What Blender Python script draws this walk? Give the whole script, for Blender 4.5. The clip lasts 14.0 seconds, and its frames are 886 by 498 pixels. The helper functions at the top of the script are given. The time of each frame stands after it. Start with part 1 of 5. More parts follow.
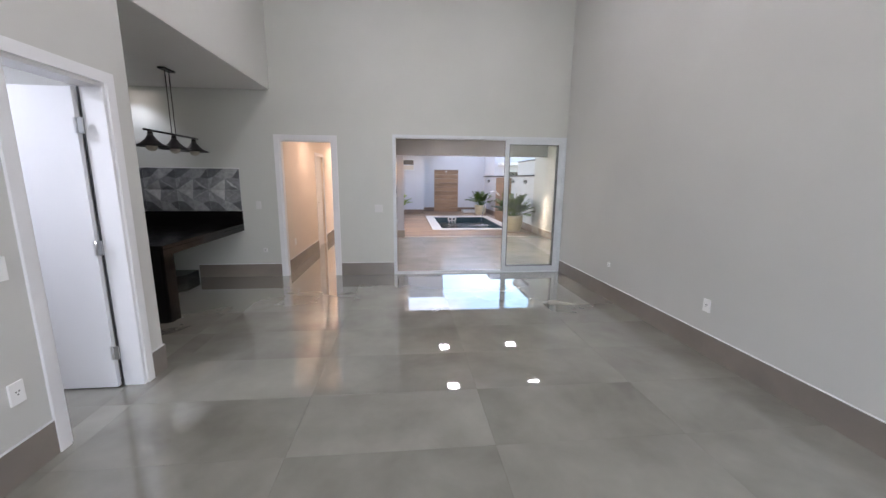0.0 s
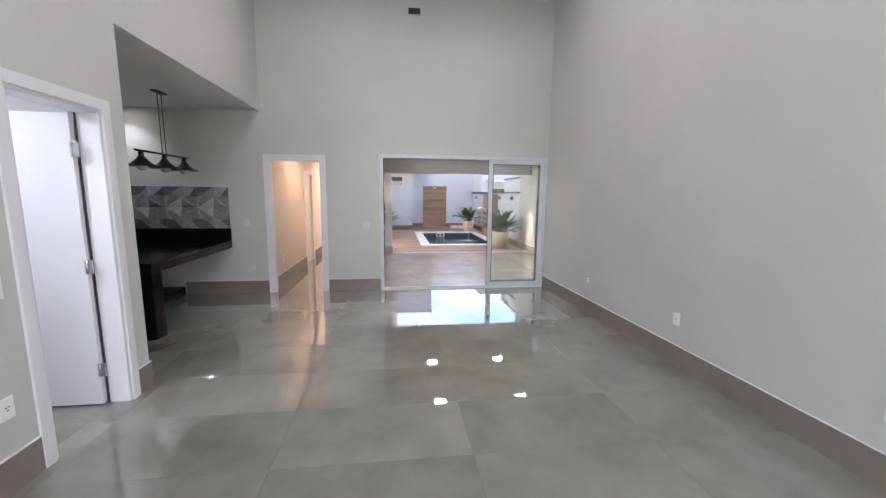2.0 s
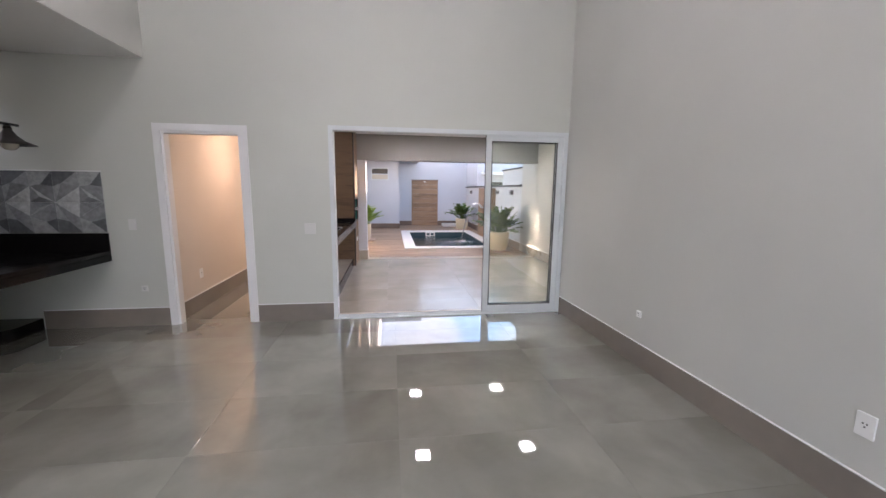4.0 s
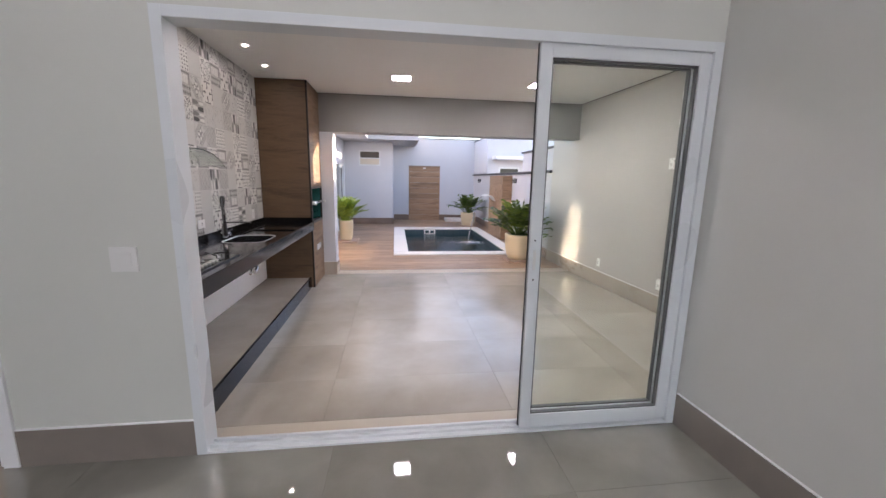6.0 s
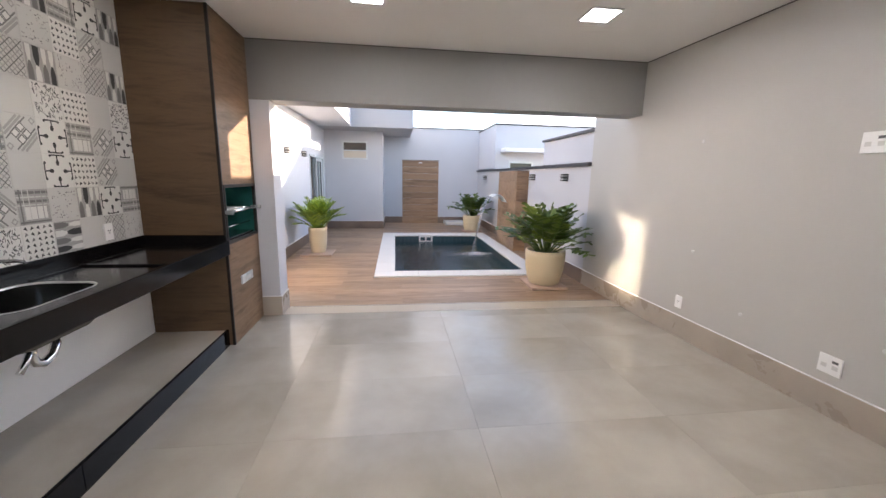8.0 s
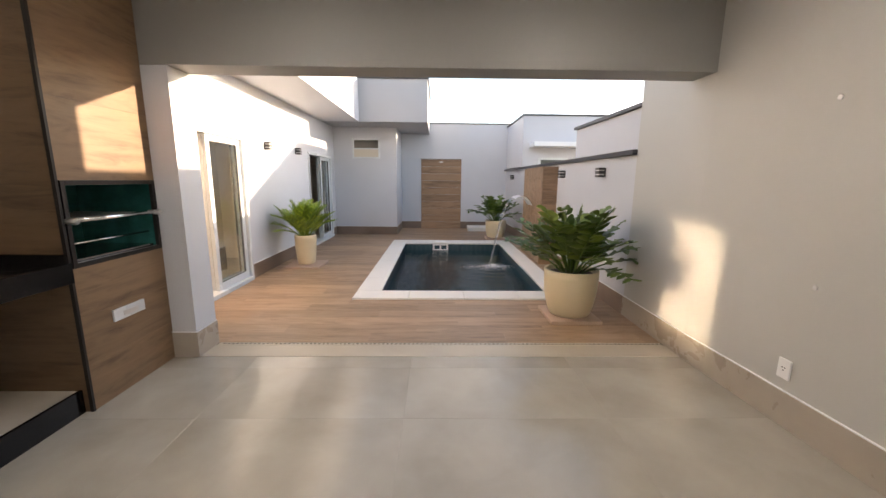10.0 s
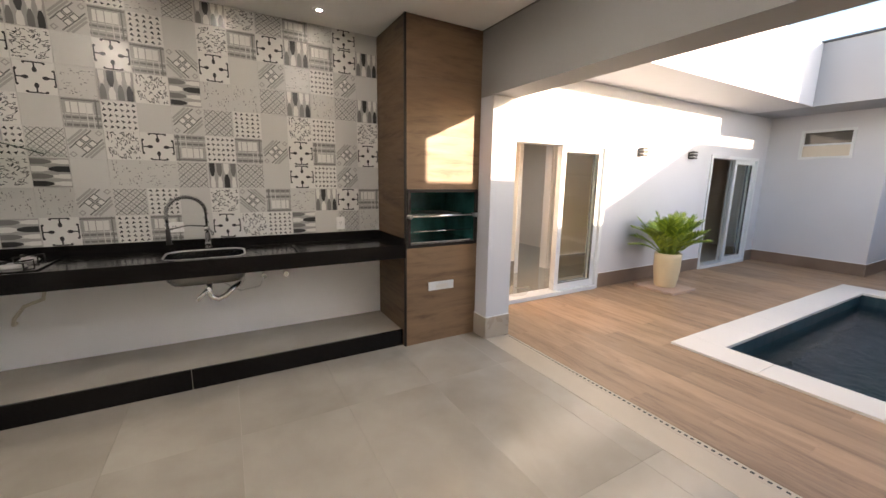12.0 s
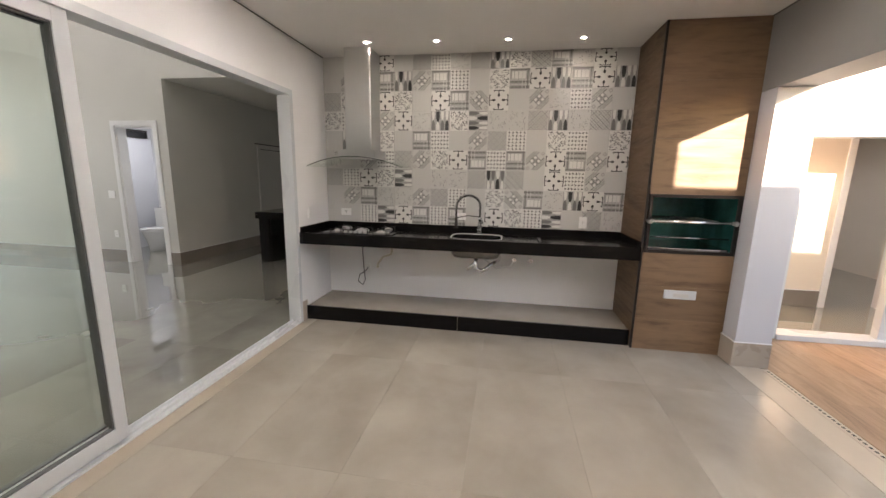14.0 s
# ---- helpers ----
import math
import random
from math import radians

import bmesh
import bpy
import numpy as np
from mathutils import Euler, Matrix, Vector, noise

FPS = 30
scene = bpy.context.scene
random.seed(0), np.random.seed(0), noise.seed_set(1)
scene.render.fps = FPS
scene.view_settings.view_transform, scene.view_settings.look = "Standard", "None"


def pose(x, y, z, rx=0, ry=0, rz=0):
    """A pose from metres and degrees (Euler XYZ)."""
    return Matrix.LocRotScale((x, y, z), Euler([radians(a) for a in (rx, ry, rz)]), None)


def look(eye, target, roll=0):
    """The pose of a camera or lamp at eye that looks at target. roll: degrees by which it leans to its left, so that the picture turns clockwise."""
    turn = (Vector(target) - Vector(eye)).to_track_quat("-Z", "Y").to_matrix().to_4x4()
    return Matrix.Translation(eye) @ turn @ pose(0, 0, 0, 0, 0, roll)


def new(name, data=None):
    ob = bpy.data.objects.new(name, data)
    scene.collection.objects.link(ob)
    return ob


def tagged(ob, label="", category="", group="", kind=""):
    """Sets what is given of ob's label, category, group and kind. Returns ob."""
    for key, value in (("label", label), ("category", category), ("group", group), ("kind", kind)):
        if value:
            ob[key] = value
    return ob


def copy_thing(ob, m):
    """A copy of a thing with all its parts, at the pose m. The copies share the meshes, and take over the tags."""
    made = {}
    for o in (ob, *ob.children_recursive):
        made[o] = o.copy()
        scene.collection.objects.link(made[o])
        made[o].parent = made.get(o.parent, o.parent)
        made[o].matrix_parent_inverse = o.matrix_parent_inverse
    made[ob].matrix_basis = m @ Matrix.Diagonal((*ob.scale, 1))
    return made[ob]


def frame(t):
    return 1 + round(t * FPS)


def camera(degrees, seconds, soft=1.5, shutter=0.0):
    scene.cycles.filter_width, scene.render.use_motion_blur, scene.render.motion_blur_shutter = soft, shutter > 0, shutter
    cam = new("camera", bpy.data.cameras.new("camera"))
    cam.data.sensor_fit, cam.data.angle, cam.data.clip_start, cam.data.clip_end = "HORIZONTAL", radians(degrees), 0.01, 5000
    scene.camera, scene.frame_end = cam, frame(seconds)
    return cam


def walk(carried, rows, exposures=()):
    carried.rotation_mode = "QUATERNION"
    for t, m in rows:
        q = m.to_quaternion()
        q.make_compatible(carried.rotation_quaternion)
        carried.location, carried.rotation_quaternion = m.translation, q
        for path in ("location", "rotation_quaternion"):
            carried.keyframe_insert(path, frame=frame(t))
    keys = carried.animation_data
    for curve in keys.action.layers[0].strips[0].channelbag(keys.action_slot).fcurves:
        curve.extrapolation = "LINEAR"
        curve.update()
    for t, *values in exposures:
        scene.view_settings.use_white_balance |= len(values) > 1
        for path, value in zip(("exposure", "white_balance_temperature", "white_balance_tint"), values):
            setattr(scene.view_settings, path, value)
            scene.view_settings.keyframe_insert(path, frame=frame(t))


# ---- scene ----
cam = camera(98.9, 14.0)
PATH = [
    (0, (0.284, 0.056, 1.539), (0.478, 2.013, 1.175), 0.5),
    (0.5, (0.185, -0.141, 1.535), (0.378, 1.818, 1.183), 0.6),
    (1, (0.249, -0.191, 1.565), (0.442, 1.768, 1.214), 0.6),
    (1.5, (0.299, -0.193, 1.606), (0.5, 1.767, 1.263), 0.6),
    (2, (0.335, -0.09, 1.586), (0.582, 1.873, 1.3), 0.6),
    (2.5, (0.457, 0.242, 1.572), (0.722, 2.204, 1.288), 0.5),
    (3, (0.57, 0.702, 1.518), (0.839, 2.664, 1.238), 0.6),
    (3.2, (0.612, 0.88, 1.524), (0.885, 2.841, 1.241), 0.6),
    (5.5, (1.05, 3.553, 1.471), (1.3, 5.506, 1.12), 0.8),
    (6, (1.147, 4.167, 1.47), (1.396, 6.119, 1.111), 1.0),
    (6.5, (1.209, 4.714, 1.421), (1.454, 6.667, 1.064), 0.8),
    (7, (1.294, 5.223, 1.412), (1.536, 7.175, 1.051), 0.8),
    (7.5, (1.37, 5.703, 1.432), (1.614, 7.653, 1.063), 1.0),
    (8, (1.422, 6.103, 1.442), (1.67, 8.052, 1.071), 1.1),
    (10.3, (2.187, 7.438, 1.366), (2.108, 9.404, 1.011), 0.2),
    (10.5, (2.246, 7.561, 1.382), (1.92, 9.501, 1.025), 0.6),
    (11, (2.438, 7.771, 1.401), (1.422, 9.454, 1.036), 0.8),
    (11.5, (2.67, 7.907, 1.437), (1.263, 9.28, 1.068), 1.1),
    (12, (2.901, 8.079, 1.429), (1.19, 9.051, 1.071), 0.9),
    (12.5, (3.133, 8.202, 1.478), (1.245, 8.747, 1.106), 1.1),
    (13, (3.315, 8.239, 1.487), (1.367, 8.488, 1.109), 1.2),
    (13.5, (3.366, 8.291, 1.483), (1.404, 8.354, 1.102), 1.0),
    (14, (3.44, 8.195, 1.45), (1.501, 7.875, 1.08), 1.1),
]
walk(cam, [(t, look(eye, target, roll)) for t, eye, target, roll in PATH],
     [(0.0, 3.20, 6000, 21), (3.0, 3.28, 6050, 22), (5.5, 3.14, 6150, 23), (6.5, 3.1, 5950, 22), (8.0, 3.05, 6050, 17), (10.5, 2.70, 6900, 15), (11.0, 2.85, 6850, 14), (12.0, 2.88, 6750, 16), (14.0, 3.02, 6650, 17)])

# ---- world, sun, large lights ----
SKY, SUN_POWER = 0.108, 2.4
world = bpy.data.worlds.new("world")
scene.world = world
world.use_nodes = True
wn = world.node_tree
sky = wn.nodes.new("ShaderNodeTexSky")
sky.sky_type = "NISHITA"
sky.sun_disc = False
SUN_TO = Vector((1.0, 0.378, 0.18)).normalized()
sky.sun_elevation = math.asin(SUN_TO.z)
sky.sun_rotation = math.atan2(SUN_TO.x, SUN_TO.y)
sky.air_density, sky.dust_density, sky.ozone_density = 1.0, 1.0, 1.5
# thin scattered clouds: the same sky, paler and a little brighter
wc_ = wn.nodes.new("ShaderNodeTexCoord")
wno = wn.nodes.new("ShaderNodeTexNoise")
wno.inputs["Scale"].default_value, wno.inputs["Detail"].default_value, wno.inputs["Distortion"].default_value = 3.2, 7.0, 0.5
wra = wn.nodes.new("ShaderNodeValToRGB")
wra.color_ramp.elements[0].position, wra.color_ramp.elements[1].position = 0.46, 0.66
wbw = wn.nodes.new("ShaderNodeRGBToBW")
wmu = wn.nodes.new("ShaderNodeMath")
wmu.operation, wmu.inputs[1].default_value = "MULTIPLY", 1.5
wmx = wn.nodes.new("ShaderNodeMix")
wmx.data_type = "RGBA"
wn.links.new(wc_.outputs["Generated"], wno.inputs["Vector"])
wn.links.new(wno.outputs["Fac"], wra.inputs["Fac"])
wn.links.new(sky.outputs["Color"], wbw.inputs["Color"])
wn.links.new(wbw.outputs["Val"], wmu.inputs[0])
wn.links.new(wra.outputs["Color"], wmx.inputs[0])
wn.links.new(sky.outputs["Color"], wmx.inputs[6])
wn.links.new(wmu.outputs[0], wmx.inputs[7])
wn.links.new(wmx.outputs[2], wn.nodes["Background"].inputs["Color"])
wn.nodes["Background"].inputs["Strength"].default_value = SKY

sun = new("sun", bpy.data.lights.new("sun", "SUN"))
sun.data.energy, sun.data.angle, sun.data.color = SUN_POWER, radians(0.6), (1.0, 0.80, 0.58)
sun.matrix_world = look((0, 0, 30), Vector((0, 0, 30)) - SUN_TO)


def area(name, where, target, sx, sy, watts, color):
    lamp = bpy.data.lights.new(name, "AREA")
    lamp.shape, lamp.size, lamp.size_y, lamp.energy, lamp.color = "RECTANGLE", sx, sy, watts, color
    ob = new(name, lamp)
    ob.matrix_world = look(where, target)
    return ob


# stand-in lamp, added: low sun thrown across yard by the closed leaf's upper glass
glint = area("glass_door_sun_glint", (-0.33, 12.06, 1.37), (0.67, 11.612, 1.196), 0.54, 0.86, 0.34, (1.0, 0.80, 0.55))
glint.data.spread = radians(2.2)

# ---- materials ----
class Mat:
    """A small wrapper that builds one node material."""

    def __init__(self, name, color=(0.5, 0.5, 0.5), rough=0.5, metal=0.0, **sockets):
        self.m = bpy.data.materials.new(name)
        self.m.use_nodes = True
        self.n, self.l = self.m.node_tree.nodes, self.m.node_tree.links
        self.b = self.n["Principled BSDF"]
        self.set("Base Color", (*color, 1)), self.set("Roughness", rough), self.set("Metallic", metal)
        for k, v in sockets.items():
            self.set(k.replace("_", " "), v)

    def set(self, key, v):
        if isinstance(v, bpy.types.NodeSocket):
            self.l.new(v, self.b.inputs[key])
        else:
            self.b.inputs[key].default_value = v
        return self

    def node(self, kind, ins=(), **props):
        nd = self.n.new("ShaderNode" + kind)
        for k, v in props.items():
            setattr(nd, k, v)
        for k, v in dict(ins).items():
            if isinstance(v, bpy.types.NodeSocket):
                self.l.new(v, nd.inputs[k])
            else:
                nd.inputs[k].default_value = v
        return nd

    def coords(self, scale=(1, 1, 1), space="Object", rot=(0, 0, 0)):
        tc = self.node("TexCoord")
        return self.node("Mapping", {"Vector": tc.outputs[space], "Scale": scale, "Rotation": rot}).outputs[0]

    def world(self, scale=(1, 1, 1)):
        g = self.node("NewGeometry")
        return self.node("Mapping", {"Vector": g.outputs["Position"], "Scale": scale}).outputs[0]

    def noise(self, vec, scale, detail=4, rough=0.55, distort=0.0):
        return self.node("TexNoise", {"Vector": vec, "Scale": scale, "Detail": detail, "Roughness": rough, "Distortion": distort}).outputs["Fac"]

    def ramp(self, fac, *stops):
        r = self.node("ValToRGB", {"Fac": fac})
        el = r.color_ramp.elements
        while len(el) < len(stops):
            el.new(0.5)
        for e, (p, c) in zip(el, stops):
            e.position, e.color = p, (*c, 1) if len(c) == 3 else c
        return r.outputs[0]

    def mix(self, fac, a, b, blend="MIX"):
        nd = self.node("Mix", data_type="RGBA", blend_type=blend)
        for i, v in ((0, fac), (6, a), (7, b)):
            if isinstance(v, bpy.types.NodeSocket):
                self.l.new(v, nd.inputs[i])
            else:
                nd.inputs[i].default_value = v if i == 0 else (*v, 1)
        return nd.outputs[2]

    def math(self, op, a, b=0.0):
        nd = self.node("Math", operation=op)
        for i, v in ((0, a), (1, b)):
            if isinstance(v, bpy.types.NodeSocket):
                self.l.new(v, nd.inputs[i])
            else:
                nd.inputs[i].default_value = v
        return nd.outputs[0]

    def bump(self, height, strength=0.1, distance=0.01):
        self.set("Normal", self.node("Bump", {"Height": height, "Strength": strength, "Distance": distance}).outputs[0])
        return self

    def random(self):
        return self.node("ObjectInfo").outputs["Random"]


def vary(c, k):
    return tuple(min(1, v * k) for v in c)


def paint(name, c, rough=0.55, grain=0.10):
    m = Mat(name, c, rough)
    v = m.world()
    big = m.noise(v, 0.7, 3)
    fine = m.noise(v, 160, 2)
    m.set("Base Color", m.ramp(big, (0.3, vary(c, 0.95)), (0.7, vary(c, 1.03))))
    m.set("Roughness", m.ramp(big, (0.3, (rough - 0.06,) * 3), (0.7, (rough + 0.06,) * 3)))
    return m.bump(fine, grain, 0.004).m


M = {}
M["wall_in"] = paint("interior_paint", (0.595, 0.592, 0.555), 0.42)
# like interior_paint, a little greener on the far wall
M["wall_far"] = paint("far_wall_colour", (0.58, 0.59, 0.54), 0.42)
M["wall_kitchen"] = paint("kitchen_paint", (0.60, 0.59, 0.56), 0.45)
M["wall_hall"] = paint("hall_paint", (0.72, 0.64, 0.55), 0.5)
M["wall_out"] = paint("exterior_paint", (0.58, 0.59, 0.62), 0.6, 0.2)
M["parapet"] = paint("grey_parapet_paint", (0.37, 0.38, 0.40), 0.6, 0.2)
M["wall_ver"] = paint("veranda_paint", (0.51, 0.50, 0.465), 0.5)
M["white_wall"] = paint("white_plaster", (0.90, 0.90, 0.89), 0.6, 0.2)
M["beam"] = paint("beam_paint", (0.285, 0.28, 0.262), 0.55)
M["ceiling"] = paint("ceiling_paint", (0.84, 0.83, 0.80), 0.6)
M["white"] = paint("white_lacquer", (0.80, 0.80, 0.80), 0.42, 0.03)
M["alu"] = paint("white_aluminium", (0.66, 0.69, 0.70), 0.3, 0.02)
M["plastic"] = Mat("white_plastic", (0.88, 0.88, 0.86), 0.3).m
M["grey_plastic"] = Mat("light_grey_plastic", (0.66, 0.655, 0.63), 0.35).m
M["seal"] = Mat("grey_rubber_seal", (0.10, 0.105, 0.105), 0.5).m
M["gasket"] = Mat("dark_gasket", (0.03, 0.03, 0.03), 0.6).m
M["steel"] = Mat("brushed_steel", (0.62, 0.62, 0.61), 0.28, 1.0).m
M["dark_chrome"] = Mat("dark_chrome", (0.31, 0.31, 0.31), 0.14, 1.0).m
M["chrome"] = Mat("chrome", (0.80, 0.80, 0.80), 0.08, 1.0).m
M["black_metal"] = Mat("black_metal", (0.025, 0.022, 0.02), 0.4, 0.6).m


def porcelain(name, c1, c2, rough, coat):
    m = Mat(name, c1, rough)
    v = m.world()
    off = m.node("VectorMath", {0: v}, operation="ADD")
    rnd = m.node("CombineXYZ", {"X": m.math("MULTIPLY", m.random(), 37.0), "Y": m.math("MULTIPLY", m.random(), 91.0)}).outputs[0]
    m.l.new(rnd, off.inputs[1])
    cloud = m.noise(off.outputs[0], 1.0, 4, 0.55, 0.3)
    streak = m.noise(off.outputs[0], 2.6, 5, 0.6, 0.4)
    f = m.math("ADD", m.math("MULTIPLY", cloud, 0.7), m.math("MULTIPLY", streak, 0.3))
    col = m.ramp(f, (0.345, c2), (0.655, vary(c1, 1.06)))
    tone = m.math("ADD", m.math("MULTIPLY", m.random(), 0.06), 0.97)
    col = m.mix(1.0, col, m.node("CombineColor", {0: tone, 1: tone, 2: tone}).outputs[0], "MULTIPLY")
    m.set("Base Color", col)
    m.set("Roughness", m.ramp(streak, (0.3, (rough * 0.92,) * 3), (0.7, (rough * 1.08,) * 3)))
    m.set("Coat Weight", coat), m.set("Coat Roughness", 0.008), m.set("Coat IOR", 1.52)
    return m.m


M["tile_in"] = porcelain("polished_grey_porcelain", (0.268, 0.265, 0.225), (0.172, 0.168, 0.138), 0.035, 1.0)
M["tile_ver"] = porcelain("satin_beige_porcelain", (0.41, 0.372, 0.308), (0.305, 0.273, 0.222), 0.19, 0.0)
M["skirting"] = porcelain("skirting_porcelain", (0.26, 0.225, 0.19), (0.20, 0.175, 0.15), 0.25, 0.0)
M["skirting_yard"] = porcelain("brown_skirting_porcelain", (0.225, 0.16, 0.118), (0.16, 0.11, 0.08), 0.35, 0.0)
M["skirting_ver"] = porcelain("beige_skirting_porcelain", (0.43, 0.375, 0.305), (0.34, 0.295, 0.24), 0.28, 0.0)
M["grout"] = Mat("grout", (0.16, 0.15, 0.135), 0.8).m
M["grout_ver"] = Mat("beige_grout", (0.47, 0.43, 0.36), 0.8).m
M["cap"] = Mat("dark_granite_cap", (0.05, 0.047, 0.05), 0.4).m
M["stone"] = porcelain("beige_threshold_stone", (0.48, 0.42, 0.33), (0.40, 0.34, 0.26), 0.35, 0.0)


def wood(name, light, dark, along, rough=0.4, gscale=1.0):
    """Wood-look porcelain: the grain runs along the given axis."""
    m = Mat(name, light, rough)
    s = [10.0 * gscale] * 3
    s["xyz".index(along)] = 1.3 * gscale
    v = m.world(tuple(s))
    off = m.node("VectorMath", {0: v}, operation="ADD")
    rnd = m.node("CombineXYZ", {k: m.math("MULTIPLY", m.random(), q) for k, q in (("X", 53.0), ("Y", 71.0), ("Z", 31.0))}).outputs[0]
    m.l.new(rnd, off.inputs[1])
    grain = m.noise(off.outputs[0], 1.6, 10, 0.72, 1.2)
    broad = m.noise(off.outputs[0], 0.35, 4, 0.6, 2.0)
    f = m.math("ADD", m.math("MULTIPLY", grain, 0.5), m.math("MULTIPLY", broad, 0.5))
    col = m.ramp(f, (0.32, dark), (0.5, light), (0.68, vary(light, 1.22)))
    tone = m.math("ADD", m.math("MULTIPLY", m.random(), 0.30), 0.84)
    m.set("Base Color", m.mix(1.0, col, m.node("CombineColor", {0: tone, 1: tone, 2: tone}).outputs[0], "MULTIPLY"))
    m.set("Roughness", m.ramp(grain, (0.3, (rough + 0.1,) * 3), (0.7, (rough - 0.08,) * 3)))
    return m.bump(grain, 0.12, 0.004).m


M["deck"] = wood("wood_look_deck_tile", (0.36, 0.236, 0.142), (0.165, 0.102, 0.06), "x", 0.42)
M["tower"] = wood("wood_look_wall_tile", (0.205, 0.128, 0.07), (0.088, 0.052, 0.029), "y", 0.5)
# same tile, grain turned; the side's shade is put into the darker colour
M["tower_shaded_side"] = wood("wood_look_wall_tile_shaded", (0.135, 0.08, 0.04), (0.056, 0.032, 0.017), "x", 0.5)
M["panel_wood"] = wood("wood_look_panel_tile", (0.33, 0.205, 0.12), (0.12, 0.07, 0.038), "x", 0.45)


def granite():
    m = Mat("black_granite", (0.012, 0.011, 0.011), 0.12, Specular_IOR_Level=0.22)
    v = m.world()
    m.set("Base Color", m.ramp(m.noise(v, 420, 2), (0.45, (0.004, 0.0035, 0.0035)), (0.75, (0.018, 0.016, 0.015))))
    m.set("Roughness", m.ramp(m.noise(v, 6, 3), (0.3, (0.09,) * 3), (0.7, (0.18,) * 3)))
    return m.m


M["granite"] = granite()


def emitter(name, color, strength):
    m = Mat(name, color, 0.5)
    m.set("Emission Color", (*color, 1)), m.set("Emission Strength", strength)
    return m.m


M["panel_light"] = emitter("led_panel", (1.0, 0.94, 0.88), 13.0)
M["living_light"] = emitter("assumed_living_led_panel", (1.0, 0.97, 0.93), 5.1)
M["spot_light"] = emitter("spot_lens", (1.0, 0.90, 0.76), 40)


def glass(name, tint=(1, 1, 1)):
    m = Mat(name, tint, 0.0)
    tr = m.node("BsdfTransparent", {"Color": (*tint, 1)})
    gl = m.node("BsdfGlossy", {"Roughness": 0.005, "Color": (0.95, 0.97, 0.96, 1)})
    face = m.node("LayerWeight", {"Blend": 0.5}).outputs["Facing"]
    refl = m.math("ADD", m.math("MULTIPLY", m.math("POWER", face, 5.0), 0.9), 0.03)
    mx = m.node("MixShader", {0: refl, 1: tr.outputs[0], 2: gl.outputs[0]})
    m.l.new(mx.outputs[0], m.n["Material Output"].inputs["Surface"])
    return m.m


M["glass"] = glass("window_glass", (0.975, 0.995, 0.98))


# ---- mesh helpers ----
def box(bm, x0, y0, z0, x1, y1, z1, bevel=0.0, mat=0):
    vs = [bm.verts.new((x, y, z)) for x in (x0, x1) for y in (y0, y1) for z in (z0, z1)]
    fs = [bm.faces.new([vs[i] for i in q]) for q in ((0, 1, 3, 2), (4, 6, 7, 5), (0, 4, 5, 1), (2, 3, 7, 6), (0, 2, 6, 4), (1, 5, 7, 3))]
    for q in fs:
        q.material_index = mat
    if bevel:
        es = list({e for q in fs for e in q.edges})
        bmesh.ops.bevel(bm, geom=es, offset=bevel, segments=2, affect="EDGES", profile=0.7)
    return vs


def tube(bm, points, radius, sides=12, cap=True):
    """A round bar along a line of points; radius: one number or one per point."""
    pts = [Vector(p) for p in points]
    rs = radius if isinstance(radius, (list, tuple)) else [radius] * len(pts)
    rings, up = [], None
    for i, p in enumerate(pts):
        d = (pts[min(i + 1, len(pts) - 1)] - pts[max(i - 1, 0)]).normalized()
        if up is None:
            up = d.orthogonal().normalized()
        up = (up - d * up.dot(d)).normalized()
        side = d.cross(up)
        rings.append([bm.verts.new(p + rs[i] * (math.cos(a) * up + math.sin(a) * side)) for a in (2 * math.pi * k / sides for k in range(sides))])
    for a, b in zip(rings, rings[1:]):
        for k in range(sides):
            bm.faces.new((a[k], a[(k + 1) % sides], b[(k + 1) % sides], b[k])).smooth = True
    if cap:
        bm.faces.new(rings[0][::-1]), bm.faces.new(rings[-1])


def lathe(bm, profile, cx=0.0, cy=0.0, sides=32):
    """Turns a line of (radius, height) round the upright axis through cx, cy."""
    rings = []
    for r, z in profile:
        rings.append([bm.verts.new((cx + r * math.cos(a), cy + r * math.sin(a), z)) for a in (2 * math.pi * k / sides for k in range(sides))])
    for a, b in zip(rings, rings[1:]):
        for k in range(sides):
            bm.faces.new((a[k], a[(k + 1) % sides], b[(k + 1) % sides], b[k])).smooth = True
    bm.faces.new(rings[0][::-1])
    if profile[-1][0] > 0.001:
        bm.faces.new(rings[-1])


def mesh_of(name, bm, *mats):
    me = bpy.data.meshes.new(name)
    bm.normal_update()
    bmesh.ops.recalc_face_normals(bm, faces=bm.faces)
    bm.to_mesh(me)
    bm.free()
    for m in mats:
        me.materials.append(m)
    return me


def part(name, bm, material, parent=None, label=""):
    mats = material if isinstance(material, (list, tuple)) else (material,)
    ob = new(name, mesh_of(name, bm, *mats))
    ob.parent = parent
    if label:
        tagged(ob, label)
    return ob


def boxpart(name, dims, material, parent=None, bevel=0.0, label=""):
    bm = bmesh.new()
    box(bm, *dims, bevel)
    return part(name, bm, material, parent, label)


def thing(name, label, category, group="", at=(0, 0, 0)):
    ob = new(name)
    ob.empty_display_size = 0.1
    ob.matrix_world = pose(*at)
    return tagged(ob, label, category, group)


def structure(name, boxes, material, label, category="wall", bevel=0.0):
    bm = bmesh.new()
    for b in boxes:
        box(bm, *b, bevel)
    return tagged(part(name, bm, material), label, category, kind="structure")


